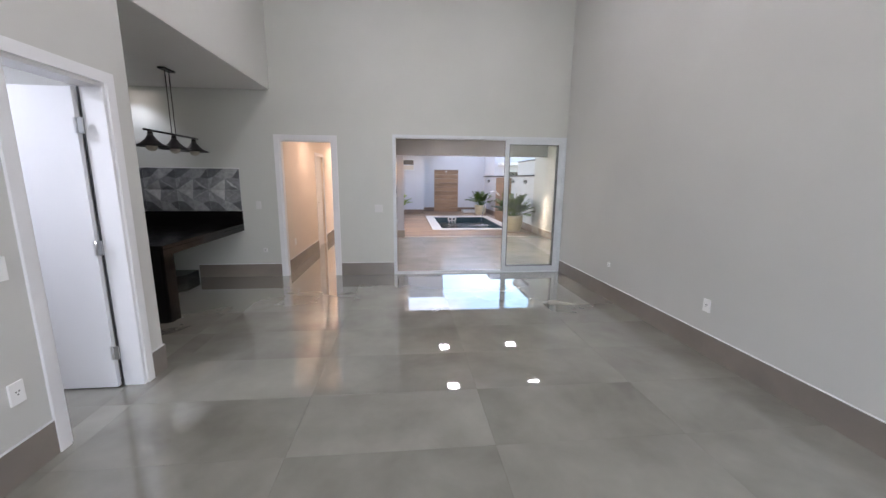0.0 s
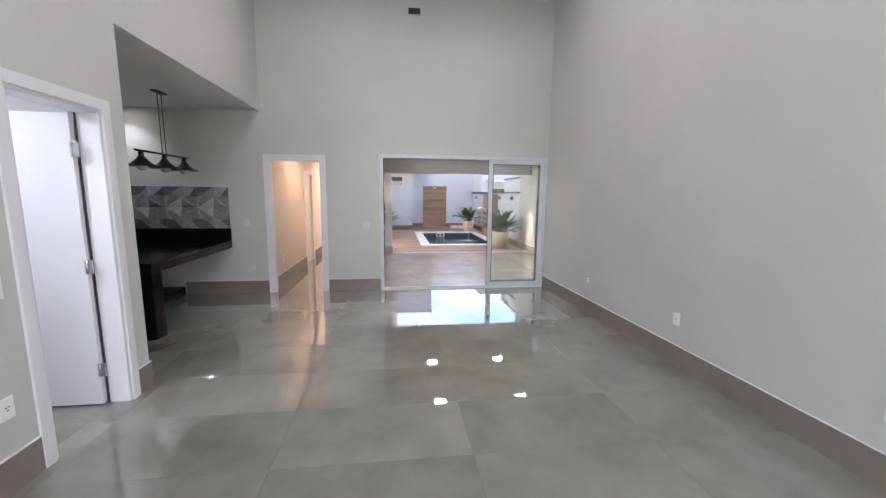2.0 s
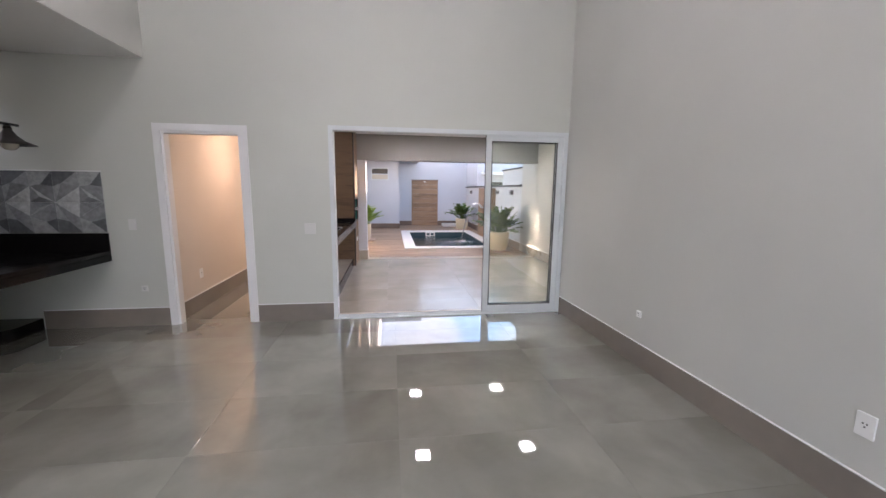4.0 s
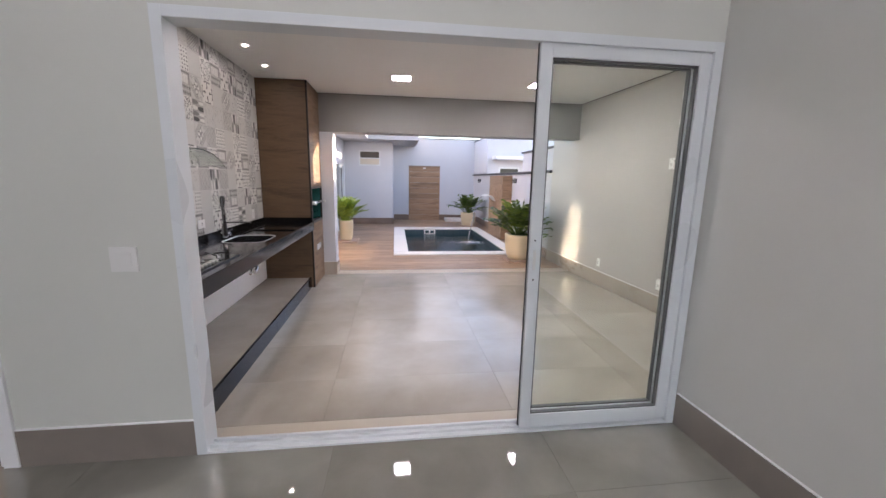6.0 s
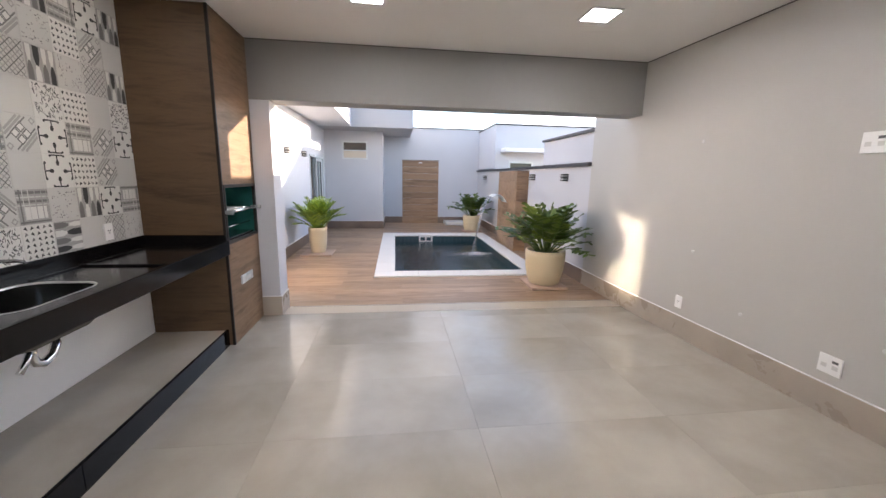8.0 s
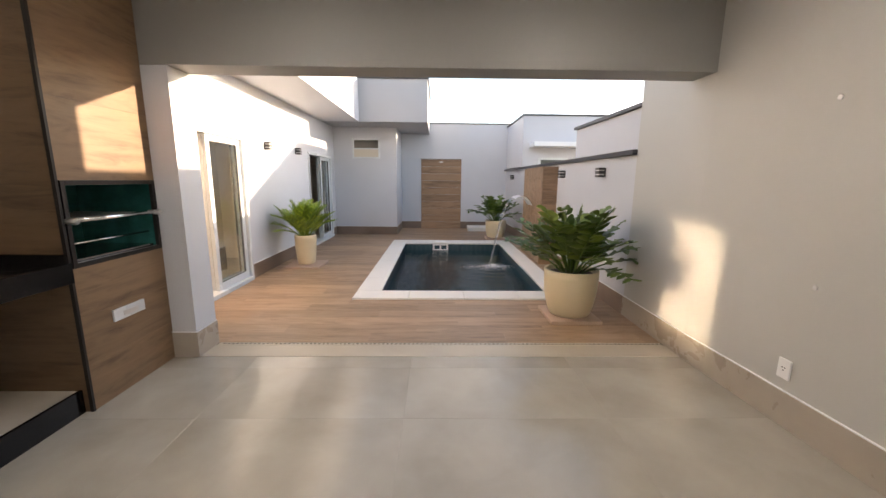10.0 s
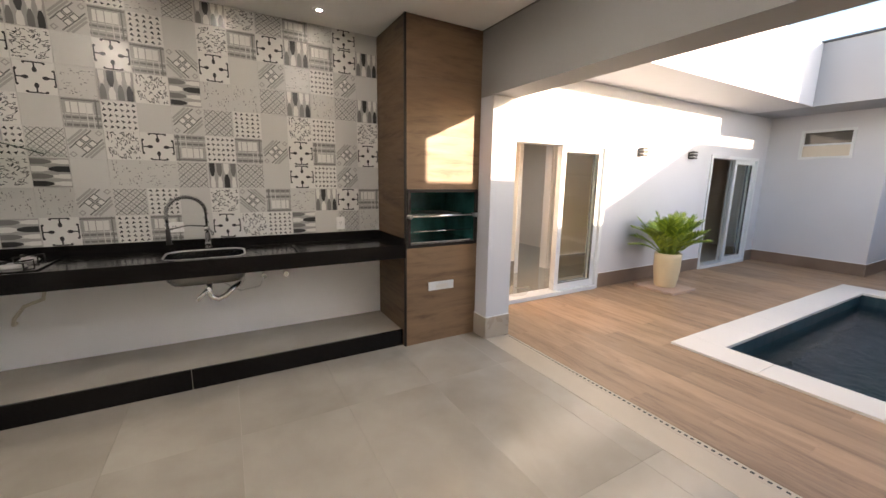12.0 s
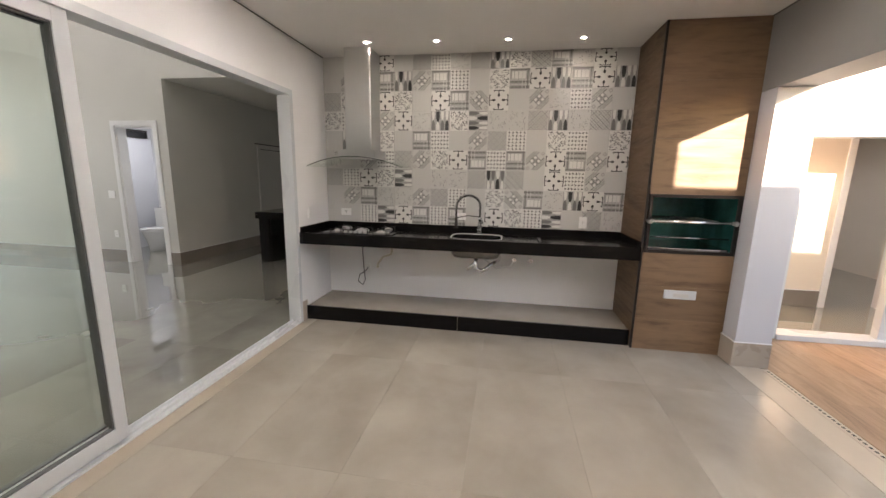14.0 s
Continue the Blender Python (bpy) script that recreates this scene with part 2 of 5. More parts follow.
def holed(axis, p0, p1, a0, a1, z0, z1, holes):
    """Boxes of a wall that spans a0..a1 along x or y, p0..p1 across, with openings (b0, b1, low, high)."""
    cuts = sorted({a0, a1, *(h[0] for h in holes), *(h[1] for h in holes)})
    out = []
    for u, v in zip(cuts, cuts[1:]):
        spans, low = [], z0
        for h in sorted((h for h in holes if h[0] <= u and h[1] >= v), key=lambda h: h[2]):
            if h[2] > low:
                spans.append((low, h[2]))
            low = h[3]
        if low < z1:
            spans.append((low, z1))
        for s0, s1 in spans:
            out.append((u, p0, s0, v, p1, s1) if axis == "x" else (p0, u, s0, p1, v, s1))
    return out


# ---- the plan ----
SKEW = 0.026                                    # the long right wall stands a little out of square
VSKEW = 0.045                                   # and so does the veranda's side wall
XL, XR, YF, YV = -1.68, 2.87, 6.12, 6.22        # living room's sides, far wall's two faces
XT, XW, YB, YB2 = -0.56, 4.04, 10.05, 10.31     # tiled wall, side wall, beam's two faces
ZC, ZV, ZK = 4.60, 2.66, 2.79                   # ceilings: living room, veranda, kitchen
XG, YE, YN = -0.46, 18.2, 16.88                 # yard's glazed wall, end wall, block's face
POOL = (1.11, 11.49, 3.72, 15.85)
WATER = (1.39, 11.78, 3.47, 15.46)
HD = (-1.60, -0.81, 0.0, 2.10)
SL = (0.09, 2.86, 0.0, 2.20)
LD = (2.22, 2.91, 0.0, 2.14)
G1 = (10.73, 12.42, 0.0, 1.91)
G2 = (14.96, 16.58, 0.0, 1.90)

structure("wall_left", holed("y", XL - 0.15, XL, -3.2, 3.13, 0, ZC, [LD]), M["wall_in"], "warm grey painted plaster wall with a white door")
structure("wall_over_kitchen", [(XL - 0.15, 3.13, ZK + 0.004, XL, YF, ZC)], M["wall_in"], "painted plaster wall above the open kitchen")
structure("wall_far", holed("x", YF, 6.17, -6.0, XW + 0.15, 0, ZC, [HD, SL]), M["wall_far"], "tall painted far wall with a door and a sliding door")
wr = structure("wall_right", [(XR, -3.2, 0, XR + 0.3, YF, ZC)], M["wall_in"], "long bare warm grey painted plaster wall")
for v in wr.data.vertices:
    v.co.x += SKEW * (YF - v.co.y)
structure("wall_back", holed("x", -3.35, -3.2, XL - 0.15, XR + 0.45, 0, ZC, [(-1.2, 2.4, 0.0, 3.4)]), M["wall_in"], "unseen painted plaster wall with an assumed wide entrance opening")
structure("ceiling_living", [(XL - 0.15, -3.35, ZC, XR + 0.45, YV, ZC + 0.12)], M["ceiling"], "high white plaster ceiling of the living room", "ceiling")
structure("ceiling_kitchen", [(-6.0, 2.98, ZK, XL - 0.003, YF, ZK + 0.10)], M["ceiling"], "low plaster ceiling over the kitchen", "ceiling")
structure("wall_kitchen_near", [(-6.0, 2.98, 0, XL - 0.15, 3.13, ZK)], M["wall_in"], "painted plaster wall beside the kitchen")
structure("wall_kitchen_side", [(-6.15, 2.98, 0, -6.0, YV, ZK + 0.1)], M["wall_kitchen"], "painted plaster wall at the kitchen's end")
structure("wall_bathroom", [(-3.4, 1.2, 0, -3.25, 2.98, 2.6), (-3.4, 1.05, 0, XL - 0.15, 1.2, 2.6), (-3.4, 1.2, 2.6, XL - 0.15, 2.98, 2.7)], M["wall_out"], "white walls of the small bathroom")
# veranda
structure("wall_veranda", holed("x", 6.17, YV, XT - 0.15, XW + 0.15, 0, ZC, [SL]), M["white_wall"], "white painted veranda wall round the sliding door")
structure("wall_hall_near", holed("x", 6.17, YV, -6.0, XT - 0.15, 0, ZC, [HD]), M["wall_hall"], "cream painted hall side of the far wall")
structure("wall_tiled", [(XT - 0.15, YV, 0, XT, YB, ZV + 0.1)], M["white_wall"], "white plaster wall behind the veranda kitchen")


def skewed(ob):
    """Swings what stands on the veranda's side wall into that wall's line."""
    for v in ob.data.vertices:
        if v.co.x > XW - 0.2 and v.co.y < YB:
            v.co.x += VSKEW * (YB - v.co.y)
    return ob


WE = 11.03                                      # where the side wall drops to the low boundary wall
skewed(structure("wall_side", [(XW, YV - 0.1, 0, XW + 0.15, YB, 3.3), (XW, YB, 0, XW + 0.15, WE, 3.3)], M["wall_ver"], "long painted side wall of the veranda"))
structure("ceiling_veranda", [(XT, YV, ZV, XW + 0.19, YB, ZV + 0.1)], M["ceiling"], "white plaster ceiling of the veranda", "ceiling")
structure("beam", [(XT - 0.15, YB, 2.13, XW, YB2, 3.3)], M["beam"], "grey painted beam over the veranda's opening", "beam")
structure("pillar", [(XT - 0.15, YB, 0, 0.24, YB2, 2.126)], M["wall_out"], "painted wall end beside the barbecue", "pillar")
structure("roof", [(XT - 0.15, YV, 3.3, XW + 0.15, YB2, 3.4), (-6.15, -3.35, ZC + 0.12, XR + 0.15, YV, ZC + 0.2)], M["wall_out"], "flat roof above the rooms", "roof")
# yard
structure("wall_glazed", holed("y", XG - 0.15, XG, YB2, YN, 0, 2.62, [G1, G2]), M["wall_out"], "white painted yard wall with two glazed doors")
structure("eave", [(XG - 0.15, YB2, 2.624, 0.36, 15.996, 3.52)], M["wall_out"], "white projecting eave and parapet", "eave")
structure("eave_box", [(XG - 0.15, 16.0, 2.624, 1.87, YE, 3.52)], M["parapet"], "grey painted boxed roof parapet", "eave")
structure("wall_block", holed("x", YN, YN + 0.15, XG - 0.15, 1.08, 0, 2.62, [(0.0, 0.68, 1.88, 2.36)]) + [(0.93, YN + 0.15, 0, 1.08, YE, 2.62)], M["wall_out"], "white painted block with a small high window")
structure("wall_end", [(0.93, YE, 0, XW + 0.15, YE + 0.15, 2.90)], M["wall_out"], "white painted end wall of the yard")
structure("wall_low", [(XW, WE, 0, XW + 0.15, YE, 1.63)], M["wall_out"], "low white boundary wall beside the pool")
structure("wall_neighbour", [(XW + 0.06, WE, 1.63, XW + 0.21, 12.9, 2.09)], M["wall_out"], "higher white wall behind the boundary wall")
structure("wall_cap", [(XW - 0.05, WE, 1.634, XW + 0.16, YE, 1.68), (XW + 0.02, WE, 2.094, XW + 0.25, 12.92, 2.13)], M["cap"], "dark stone capping of the boundary wall", "coping")
structure("wall_end_cap", [(1.87, YE - 0.03, 2.904, XW + 0.15, YE + 0.18, 2.93), (0.34, 15.97, 3.524, 1.90, 16.1, 3.55), (0.9, 16.1, 3.524, 1.90, YE, 3.55)], M["cap"], "dark metal flashing along the wall tops", "coping")
# hall
structure("wall_hall", holed("y", -1.77, -1.62, YV, 14.0, 0, 2.6, [(8.55, 9.25, 0, 2.0), (12.0, 12.65, 0, 2.0)]), M["wall_hall"], "cream painted hall wall with two doorways")
structure("wall_hall_end", [(-1.62, 13.85, 0, XG - 0.15, 14.0, 2.6), (-4.6, 14.0, 0, -1.77, 14.15, 2.6), (-4.75, 10.0, 0, -4.6, 14.15, 2.6), (-4.6, 10.0, 0, -1.77, 10.15, 2.6)], M["wall_hall"], "cream painted walls at the hall's end")
structure("ceiling_hall", [(-4.6, YV, 2.6, XT - 0.15, 14.15, 2.7), (XT - 0.15, YB2, 2.6, XG - 0.15, 14.15, 2.7)], M["ceiling"], "white plaster ceiling of the hall", "ceiling")

structure("wall_bedroom", [(-4.6, YE + 0.1, 0, 0.93, YE + 0.25, 2.6), (-4.75, 14.15, 0, -4.6, YE + 0.25, 2.6), (-4.6, 14.15, 2.6, XG - 0.15, YE + 0.1, 2.7), (-4.6, 14.151, -0.08, XG - 0.15, YE + 0.1, 0.0), (XG - 0.15, YN + 0.15, 0, XG - 0.01, YE + 0.1, 2.6)], M["wall_hall"], "plain walls of the room behind the second glass door")

# ground
gr = Mat("dry_ground", (0.16, 0.12, 0.08), 0.9)
gr.set("Base Color", gr.ramp(gr.noise(gr.world(), 0.4, 6), (0.3, (0.10, 0.085, 0.05)), (0.7, (0.20, 0.15, 0.10))))
x0, y0, x1, y1 = POOL
structure("ground", [(-400, -400, -0.4, 400, y0 + 0.1, -0.08), (-400, y1 - 0.1, -0.4, 400, 400, -0.08), (-400, y0 + 0.1, -0.4, x0 + 0.1, y1 - 0.1, -0.08), (x1 - 0.1, y0 + 0.1, -0.4, 400, y1 - 0.1, -0.08)], gr.m, "dry earth ground around the house", "ground")

# ---- lamps that the ceilings carry, and an added stand-in for entrance daylight ----
area("entrance_daylight", (0.6, -3.1, 1.7), (0.6, 5, 1.7), 3.5, 3.3, 8.0, (1.0, 0.985, 1.0))


def casing(name, axis, p, a0, a1, h, w, depth, side, material, parent):
    """Flat trim round a doorway: two uprights and a head."""
    bm = bmesh.new()
    q0, q1 = (p, p + side * depth) if side > 0 else (p - depth, p)
    for b in ((a0 - w, 0, a0, h + w), (a1, 0, a1 + w, h + w), (a0, h, a1, h + w)):
        if axis == "x":
            box(bm, b[0], q0, b[1], b[2], q1, b[3], 0.003)
        else:
            box(bm, q0, b[0], b[1], q1, b[2], b[3], 0.003)
    return part(name, bm, material, parent)


# ---- hall doorway in the far wall ----
d = tagged(new("door_1"), "white lacquered door frame of the hall doorway", "door frame", kind="structure")
casing("casing", "x", YF, HD[0] + 0.006, HD[1] - 0.006, 2.096, 0.072, 0.016, -1, M["white"], d)
casing("casing", "x", YV, HD[0] + 0.006, HD[1] - 0.006, 2.096, 0.072, 0.016, 1, M["white"], d)
bm = bmesh.new()
for b in ((HD[0], YF, 0, HD[0] + 0.03, YV, 2.07), (HD[1] - 0.03, YF, 0, HD[1], YV, 2.07), (HD[0], YF, 2.07, HD[1], YV, 2.10)):
    box(bm, *b)
part("jamb", bm, M["white"], d)

# ---- bathroom door in the left wall, open inwards ----
d = tagged(new("door_2"), "open white lacquered door with steel hinges", "door", kind="structure")
casing("casing", "y", XL, LD[0] + 0.006, LD[1] - 0.006, 2.136, 0.072, 0.016, 1, M["white"], d)
bm = bmesh.new()
for b in ((XL - 0.15, LD[0], 0, XL, LD[0] + 0.03, 2.11), (XL - 0.15, LD[1] - 0.03, 0, XL, LD[1], 2.11), (XL - 0.15, LD[0], 2.11, XL, LD[1], 2.14)):
    box(bm, *b)
part("jamb", bm, M["white"], d)
boxpart("leaf", (-2.48, 2.835, 0.012, XL - 0.155, 2.872, 2.10), M["white"], d, 0.002)
boxpart("seal", (XL - 0.15, 2.872, 0.0, XL - 0.14, 2.88, 2.11), M["gasket"], d)
for z in (0.28, 1.05, 1.86):
    bm = bmesh.new()
    box(bm, XL - 0.165, 2.828, z - 0.05, XL - 0.11, 2.836, z + 0.05, 0.002)
    tube(bm, [(XL - 0.148, 2.828, z - 0.05), (XL - 0.148, 2.828, z + 0.05)], 0.007)
    part("hinge", bm, M["steel"], d, "brushed steel hinge")


# ---- sliding door between living room and veranda ----
d = tagged(new("door_3"), "white aluminium sliding glass door, half open", "sliding door", kind="structure")
bm = bmesh.new()
for b in ((SL[0], YF - 0.012, 0, SL[0] + 0.05, YV + 0.012, SL[3]), (SL[1] - 0.05, YF - 0.012, 0, SL[1], YV + 0.012, SL[3]), (SL[0] + 0.05, YF - 0.012, 2.15, SL[1] - 0.05, YV + 0.012, SL[3])):
    box(bm, *b, 0.003)
part("frame", bm, M["alu"], d)
bm = bmesh.new()
for b in ((SL[0] + 0.05, YF - 0.01, 0.0, SL[1] - 0.05, YV + 0.01, 0.012), (SL[0] + 0.05, YF + 0.02, 0.012, SL[1] - 0.05, YF + 0.026, 0.03), (SL[0] + 0.05, YF + 0.07, 0.012, SL[1] - 0.05, YF + 0.076, 0.03)):
    box(bm, *b)
part("track", bm, M["alu"], d)


def leaf(parent, axis, p0, p1, a0, a1, z0, z1, w, material):
    """A framed glass leaf that spans a0..a1, p0..p1 thick."""
    def at(u0, q0, s0, u1, q1, s1):
        return (u0, q0, s0, u1, q1, s1) if axis == "x" else (q0, u0, s0, q1, u1, s1)
    bm = bmesh.new()
    for b in ((a0, z0, a0 + w, z1), (a1 - w, z0, a1, z1), (a0 + w, z0, a1 - w, z0 + w * 1.2), (a0 + w, z1 - w, a1 - w, z1)):
        box(bm, *at(b[0], p0, b[1], b[2], p1, b[3]), 0.003)
    fr = part("leaf_frame", bm, material, parent)
    bm = bmesh.new()
    g, m = 0.008, (p0 + p1) / 2
    for b in ((a0 + w, z0 + w * 1.2, a0 + w + g, z1 - w), (a1 - w - g, z0 + w * 1.2, a1 - w, z1 - w), (a0 + w + g, z1 - w - g, a1 - w - g, z1 - w), (a0 + w + g, z0 + w * 1.2, a1 - w - g, z0 + w * 1.2 + g)):
        box(bm, *at(b[0], m - 0.012, b[1], b[2], m + 0.012, b[3]))
    part("gasket", bm, M["seal"], fr)
    bm = bmesh.new()
    box(bm, *at(a0 + w + 0.004, m - 0.003, z0 + w * 1.2 + 0.004, a1 - w - 0.004, m + 0.003, z1 - w - 0.004))
    gl = part("pane", bm, M["glass"], fr)
    gl.visible_shadow = False
    return fr


lf = leaf(d, "x", YF + 0.003, YF + 0.043, 1.87, 2.81, 0.03, 2.15, 0.065, M["alu"])
leaf(d, "x", YF + 0.055, YF + 0.095, 1.89, 2.81, 0.03, 2.15, 0.065, M["alu"])
# thin dark strip along the leaf's free edge
boxpart("brush_seal", (1.864, YF + 0.018, 0.03, 1.869, YF + 0.027, 2.15), M["gasket"], lf)
boxpart("latch", (1.893, YF - 0.001, 0.99, 1.909, YF + 0.003, 1.10), M["grey_plastic"], lf, 0.001)
for z in (0.93, 1.15):
    boxpart("screw_cap", (1.896, YF, z, 1.904, YF + 0.003, z + 0.008), M["gasket"], lf)

# ---- glazed doors of the yard ----
for name, g in (("door_4", G1), ("door_5", G2)):
    d = tagged(new(name), "white aluminium sliding glass door onto the pool deck", "sliding door", kind="structure")
    bm = bmesh.new()
    for b in ((XG - 0.15, g[0], 0, XG + 0.02, g[0] + 0.05, g[3]), (XG - 0.15, g[1] - 0.05, 0, XG + 0.02, g[1], g[3]), (XG - 0.15, g[0] + 0.05, g[3] - 0.05, XG + 0.02, g[1] - 0.05, g[3]), (XG - 0.15, g[0] + 0.05, 0, XG + 0.04, g[1] - 0.05, 0.05)):
        box(bm, *b, 0.003)
    part("frame", bm, M["alu"], d)
    mid = (g[0] + g[1]) / 2 + 0.11
    leaf(d, "y", XG - 0.06, XG - 0.02, mid - 0.05, g[1] - 0.05, 0.05, g[3] - 0.05, 0.07, M["alu"])
    leaf(d, "y", XG - 0.12, XG - 0.08, mid - 0.03, g[1] - 0.05, 0.05, g[3] - 0.05, 0.07, M["alu"])

# ---- doorways in the hall ----
d = tagged(new("door_8"), "closed white door in the hall", "door", kind="structure")
casing("casing", "y", -1.62, 8.556, 9.244, 1.996, 0.07, 0.016, 1, M["white"], d)
boxpart("leaf", (-1.70, 8.55, 0.005, -1.66, 9.25, 2.0), M["white"], d, 0.002)
bm = bmesh.new()
tube(bm, [(-1.66, 8.62, 1.0), (-1.61, 8.62, 1.0), (-1.605, 8.74, 1.0)], 0.009, 10)
part("handle", bm, M["steel"], d)
d = tagged(new("door_9"), "open white framed doorway to a dark room", "door frame", kind="structure")
casing("casing", "y", -1.62, 12.006, 12.644, 1.996, 0.07, 0.016, 1, M["white"], d)
boxpart("jamb", (-1.77, 12.62, 0, -1.62, 12.65, 2.0), M["white"], d)

# ---- assumed entrance glazing, unseen behind the walk's start ----
d = tagged(new("door_6"), "assumed wide white framed glass entrance front, unseen", "door", kind="structure")
leaf(d, "x", -3.3, -3.25, -1.2, 0.6, 0.0, 3.4, 0.07, M["alu"])
leaf(d, "x", -3.3, -3.25, 0.6, 2.4, 0.0, 3.4, 0.07, M["alu"])

# ---- skirtings ----
SK = 0.20


def skirting(boxes, label="grey-brown porcelain skirting with a pale top edge", skew=0.0, mat="skirting"):
    bm = bmesh.new()
    for b in boxes:
        box(bm, *b, 0.002)
    s = tagged(part("baseboard", bm, M[mat]), label, "baseboard", kind="structure")
    bm = bmesh.new()
    for b in boxes:
        box(bm, b[0], b[1], b[5], b[3], b[4], b[5] + 0.006)
    t = part("top_edge", bm, M["white"], s)
    for ob in (s, t):
        for v in ob.data.vertices:
            v.co.x += skew * (YF - v.co.y)
    return s, t


skirting([(XL, -3.2, 0, XL + 0.012, LD[0] - 0.068, SK), (XL, LD[1] + 0.068, 0, XL + 0.012, 3.13, SK), (XL - 0.15, 3.13, 0, XL + 0.012, 3.142, SK), (-6.0, 3.13, 0, XL - 0.15, 3.142, SK)])
skirting([(-2.9, YF - 0.012, 0, HD[0] - 0.068, YF, SK), (HD[1] + 0.068, YF - 0.012, 0, SL[0], YF, SK)])
skirting([(XR - 0.012, -3.2, 0, XR, YF - 0.014, SK)], skew=SKEW)
for ob in skirting([(XW - 0.012, YV, 0, XW, YB, SK), (XW - 0.012, YB, 0, XW, WE, SK)], "beige porcelain skirting along the veranda wall", mat="skirting_ver"):
    skewed(ob)
skirting([(XW - 0.012, WE, 0, XW, YE - 0.012, SK), (1.08, YE - 0.012, 0, 1.64, YE, SK), (2.77, YE - 0.012, 0, XW - 0.012, YE, SK), (1.08, YN, 0, 1.092, YE - 0.012, SK), (XG + 0.012, YN - 0.012, 0, 1.08, YN, SK)], "brown porcelain skirting round the pool yard", mat="skirting_yard")
skirting([(XG, YB2, 0, XG + 0.012, G1[0], SK), (XG, G1[1], 0, XG + 0.012, G2[0], SK), (XG, G2[1], 0, XG + 0.012, YN, SK)], "brown porcelain skirting under the glazed wall", mat="skirting_yard")
skirting([(0.06, YB - 0.012, 0, 0.252, YB, SK), (0.24, YB, 0, 0.252, YB2, SK), (0.0, YV, 0, SL[0] - 0.005, YV + 0.012, SK), (SL[1] + 0.005, YV, 0, XW + 0.13, YV + 0.012, SK)], "beige porcelain skirting of the veranda", mat="skirting_ver")
skirting([(-1.62, YV, 0, -1.608, 8.48, SK), (-1.62, 9.32, 0, -1.608, 11.93, SK), (-1.62, 12.72, 0, -1.608, 13.85, SK), (XT - 0.162, YV, 0, XT - 0.15, YB2, SK)])

# ---- pool ----
pool = thing("swimming_pool", "small rectangular pool with dark blue lining and white stone edge", "swimming pool")
lin = Mat("pool_lining", (0.03, 0.045, 0.07), 0.35)
br = lin.node("TexBrick", {"Vector": lin.world(), "Scale": 1.0, "Color1": (0.030, 0.078, 0.098, 1), "Color2": (0.024, 0.064, 0.084, 1), "Mortar": (0.040, 0.085, 0.105, 1), "Mortar Size": 0.02, "Brick Width": 0.1, "Row Height": 0.1})
lin.set("Base Color", br.outputs["Color"])
wx0, wy0, wx1, wy1 = WATER
bm = bmesh.new()
for b in ((wx0 - 0.12, wy0 - 0.12, -1.35, wx1 + 0.12, wy1 + 0.12, -1.25), (wx0 - 0.12, wy0 - 0.12, -1.25, wx0, wy1 + 0.12, -0.012), (wx1, wy0 - 0.12, -1.25, wx1 + 0.12, wy1 + 0.12, -0.012), (wx0, wy0 - 0.12, -1.25, wx1, wy0, -0.012), (wx0, wy1, -1.25, wx1, wy1 + 0.12, -0.012)):
    box(bm, *b)
part("basin", bm, lin.m, pool)
px0, py0, px1, py1 = POOL
edge = paint("white_pool_edge_stone", (0.78, 0.75, 0.70), 0.55, 0.3)
for a0, a1 in ((0, 1), (1, 2), (2, 3), (3, 4)):
    f0, f1 = px0 + (px1 - px0) * a0 / 4 + 0.002, px0 + (px1 - px0) * a1 / 4 - 0.002
    boxpart("edge_stone", (f0, py0, -0.012, f1, wy0 + 0.02, 0.02), edge, pool, 0.006)
    boxpart("edge_stone", (f0, wy1 - 0.02, -0.012, f1, py1, 0.02), edge, pool, 0.006)
for k in range(6):
    g0, g1 = wy0 + 0.024 + (wy1 - wy0 - 0.048) * k / 6, wy0 + 0.02 + (wy1 - wy0 - 0.048) * (k + 1) / 6
    boxpart("edge_stone", (px0, g0, -0.012, wx0 + 0.02, g1, 0.02), edge, pool, 0.006)
    boxpart("edge_stone", (wx1 - 0.02, g0, -0.012, px1, g1, 0.02), edge, pool, 0.006)
wat = Mat("pool_water", (0.30, 0.60, 0.66), 0.02, IOR=1.33, Transmission_Weight=1.0)
wv = wat.world()
wat.bump(wat.math("ADD", wat.noise(wv, 5, 3, 0.5, 0.6), wat.math("MULTIPLY", wat.noise(wv, 18, 3, 0.5, 0.4), 0.5)), 0.28, 0.05)
bm = bmesh.new()
n = 60
SPLASH = (3.10, 13.82)
grid = [[None] * (n + 1) for _ in range(n + 1)]
for i in range(n + 1):
    for j in range(n + 1):
        x, y = wx0 + (wx1 - wx0) * i / n, wy0 + (wy1 - wy0) * j / n
        r = math.hypot(x - SPLASH[0], y - SPLASH[1])
        z = -0.15 + 0.012 * math.exp(-r * 1.6) * math.sin(r * 28) + 0.002 * math.sin(x * 17 + y * 5) * math.sin(y * 13)
        grid[i][j] = bm.verts.new((x, y, z))
for i in range(n):
    for j in range(n):
        bm.faces.new((grid[i][j], grid[i + 1][j], grid[i + 1][j + 1], grid[i][j + 1])).smooth = True
w = part("water", bm, wat.m, pool, "rippled clear pool water")
w.visible_shadow = False

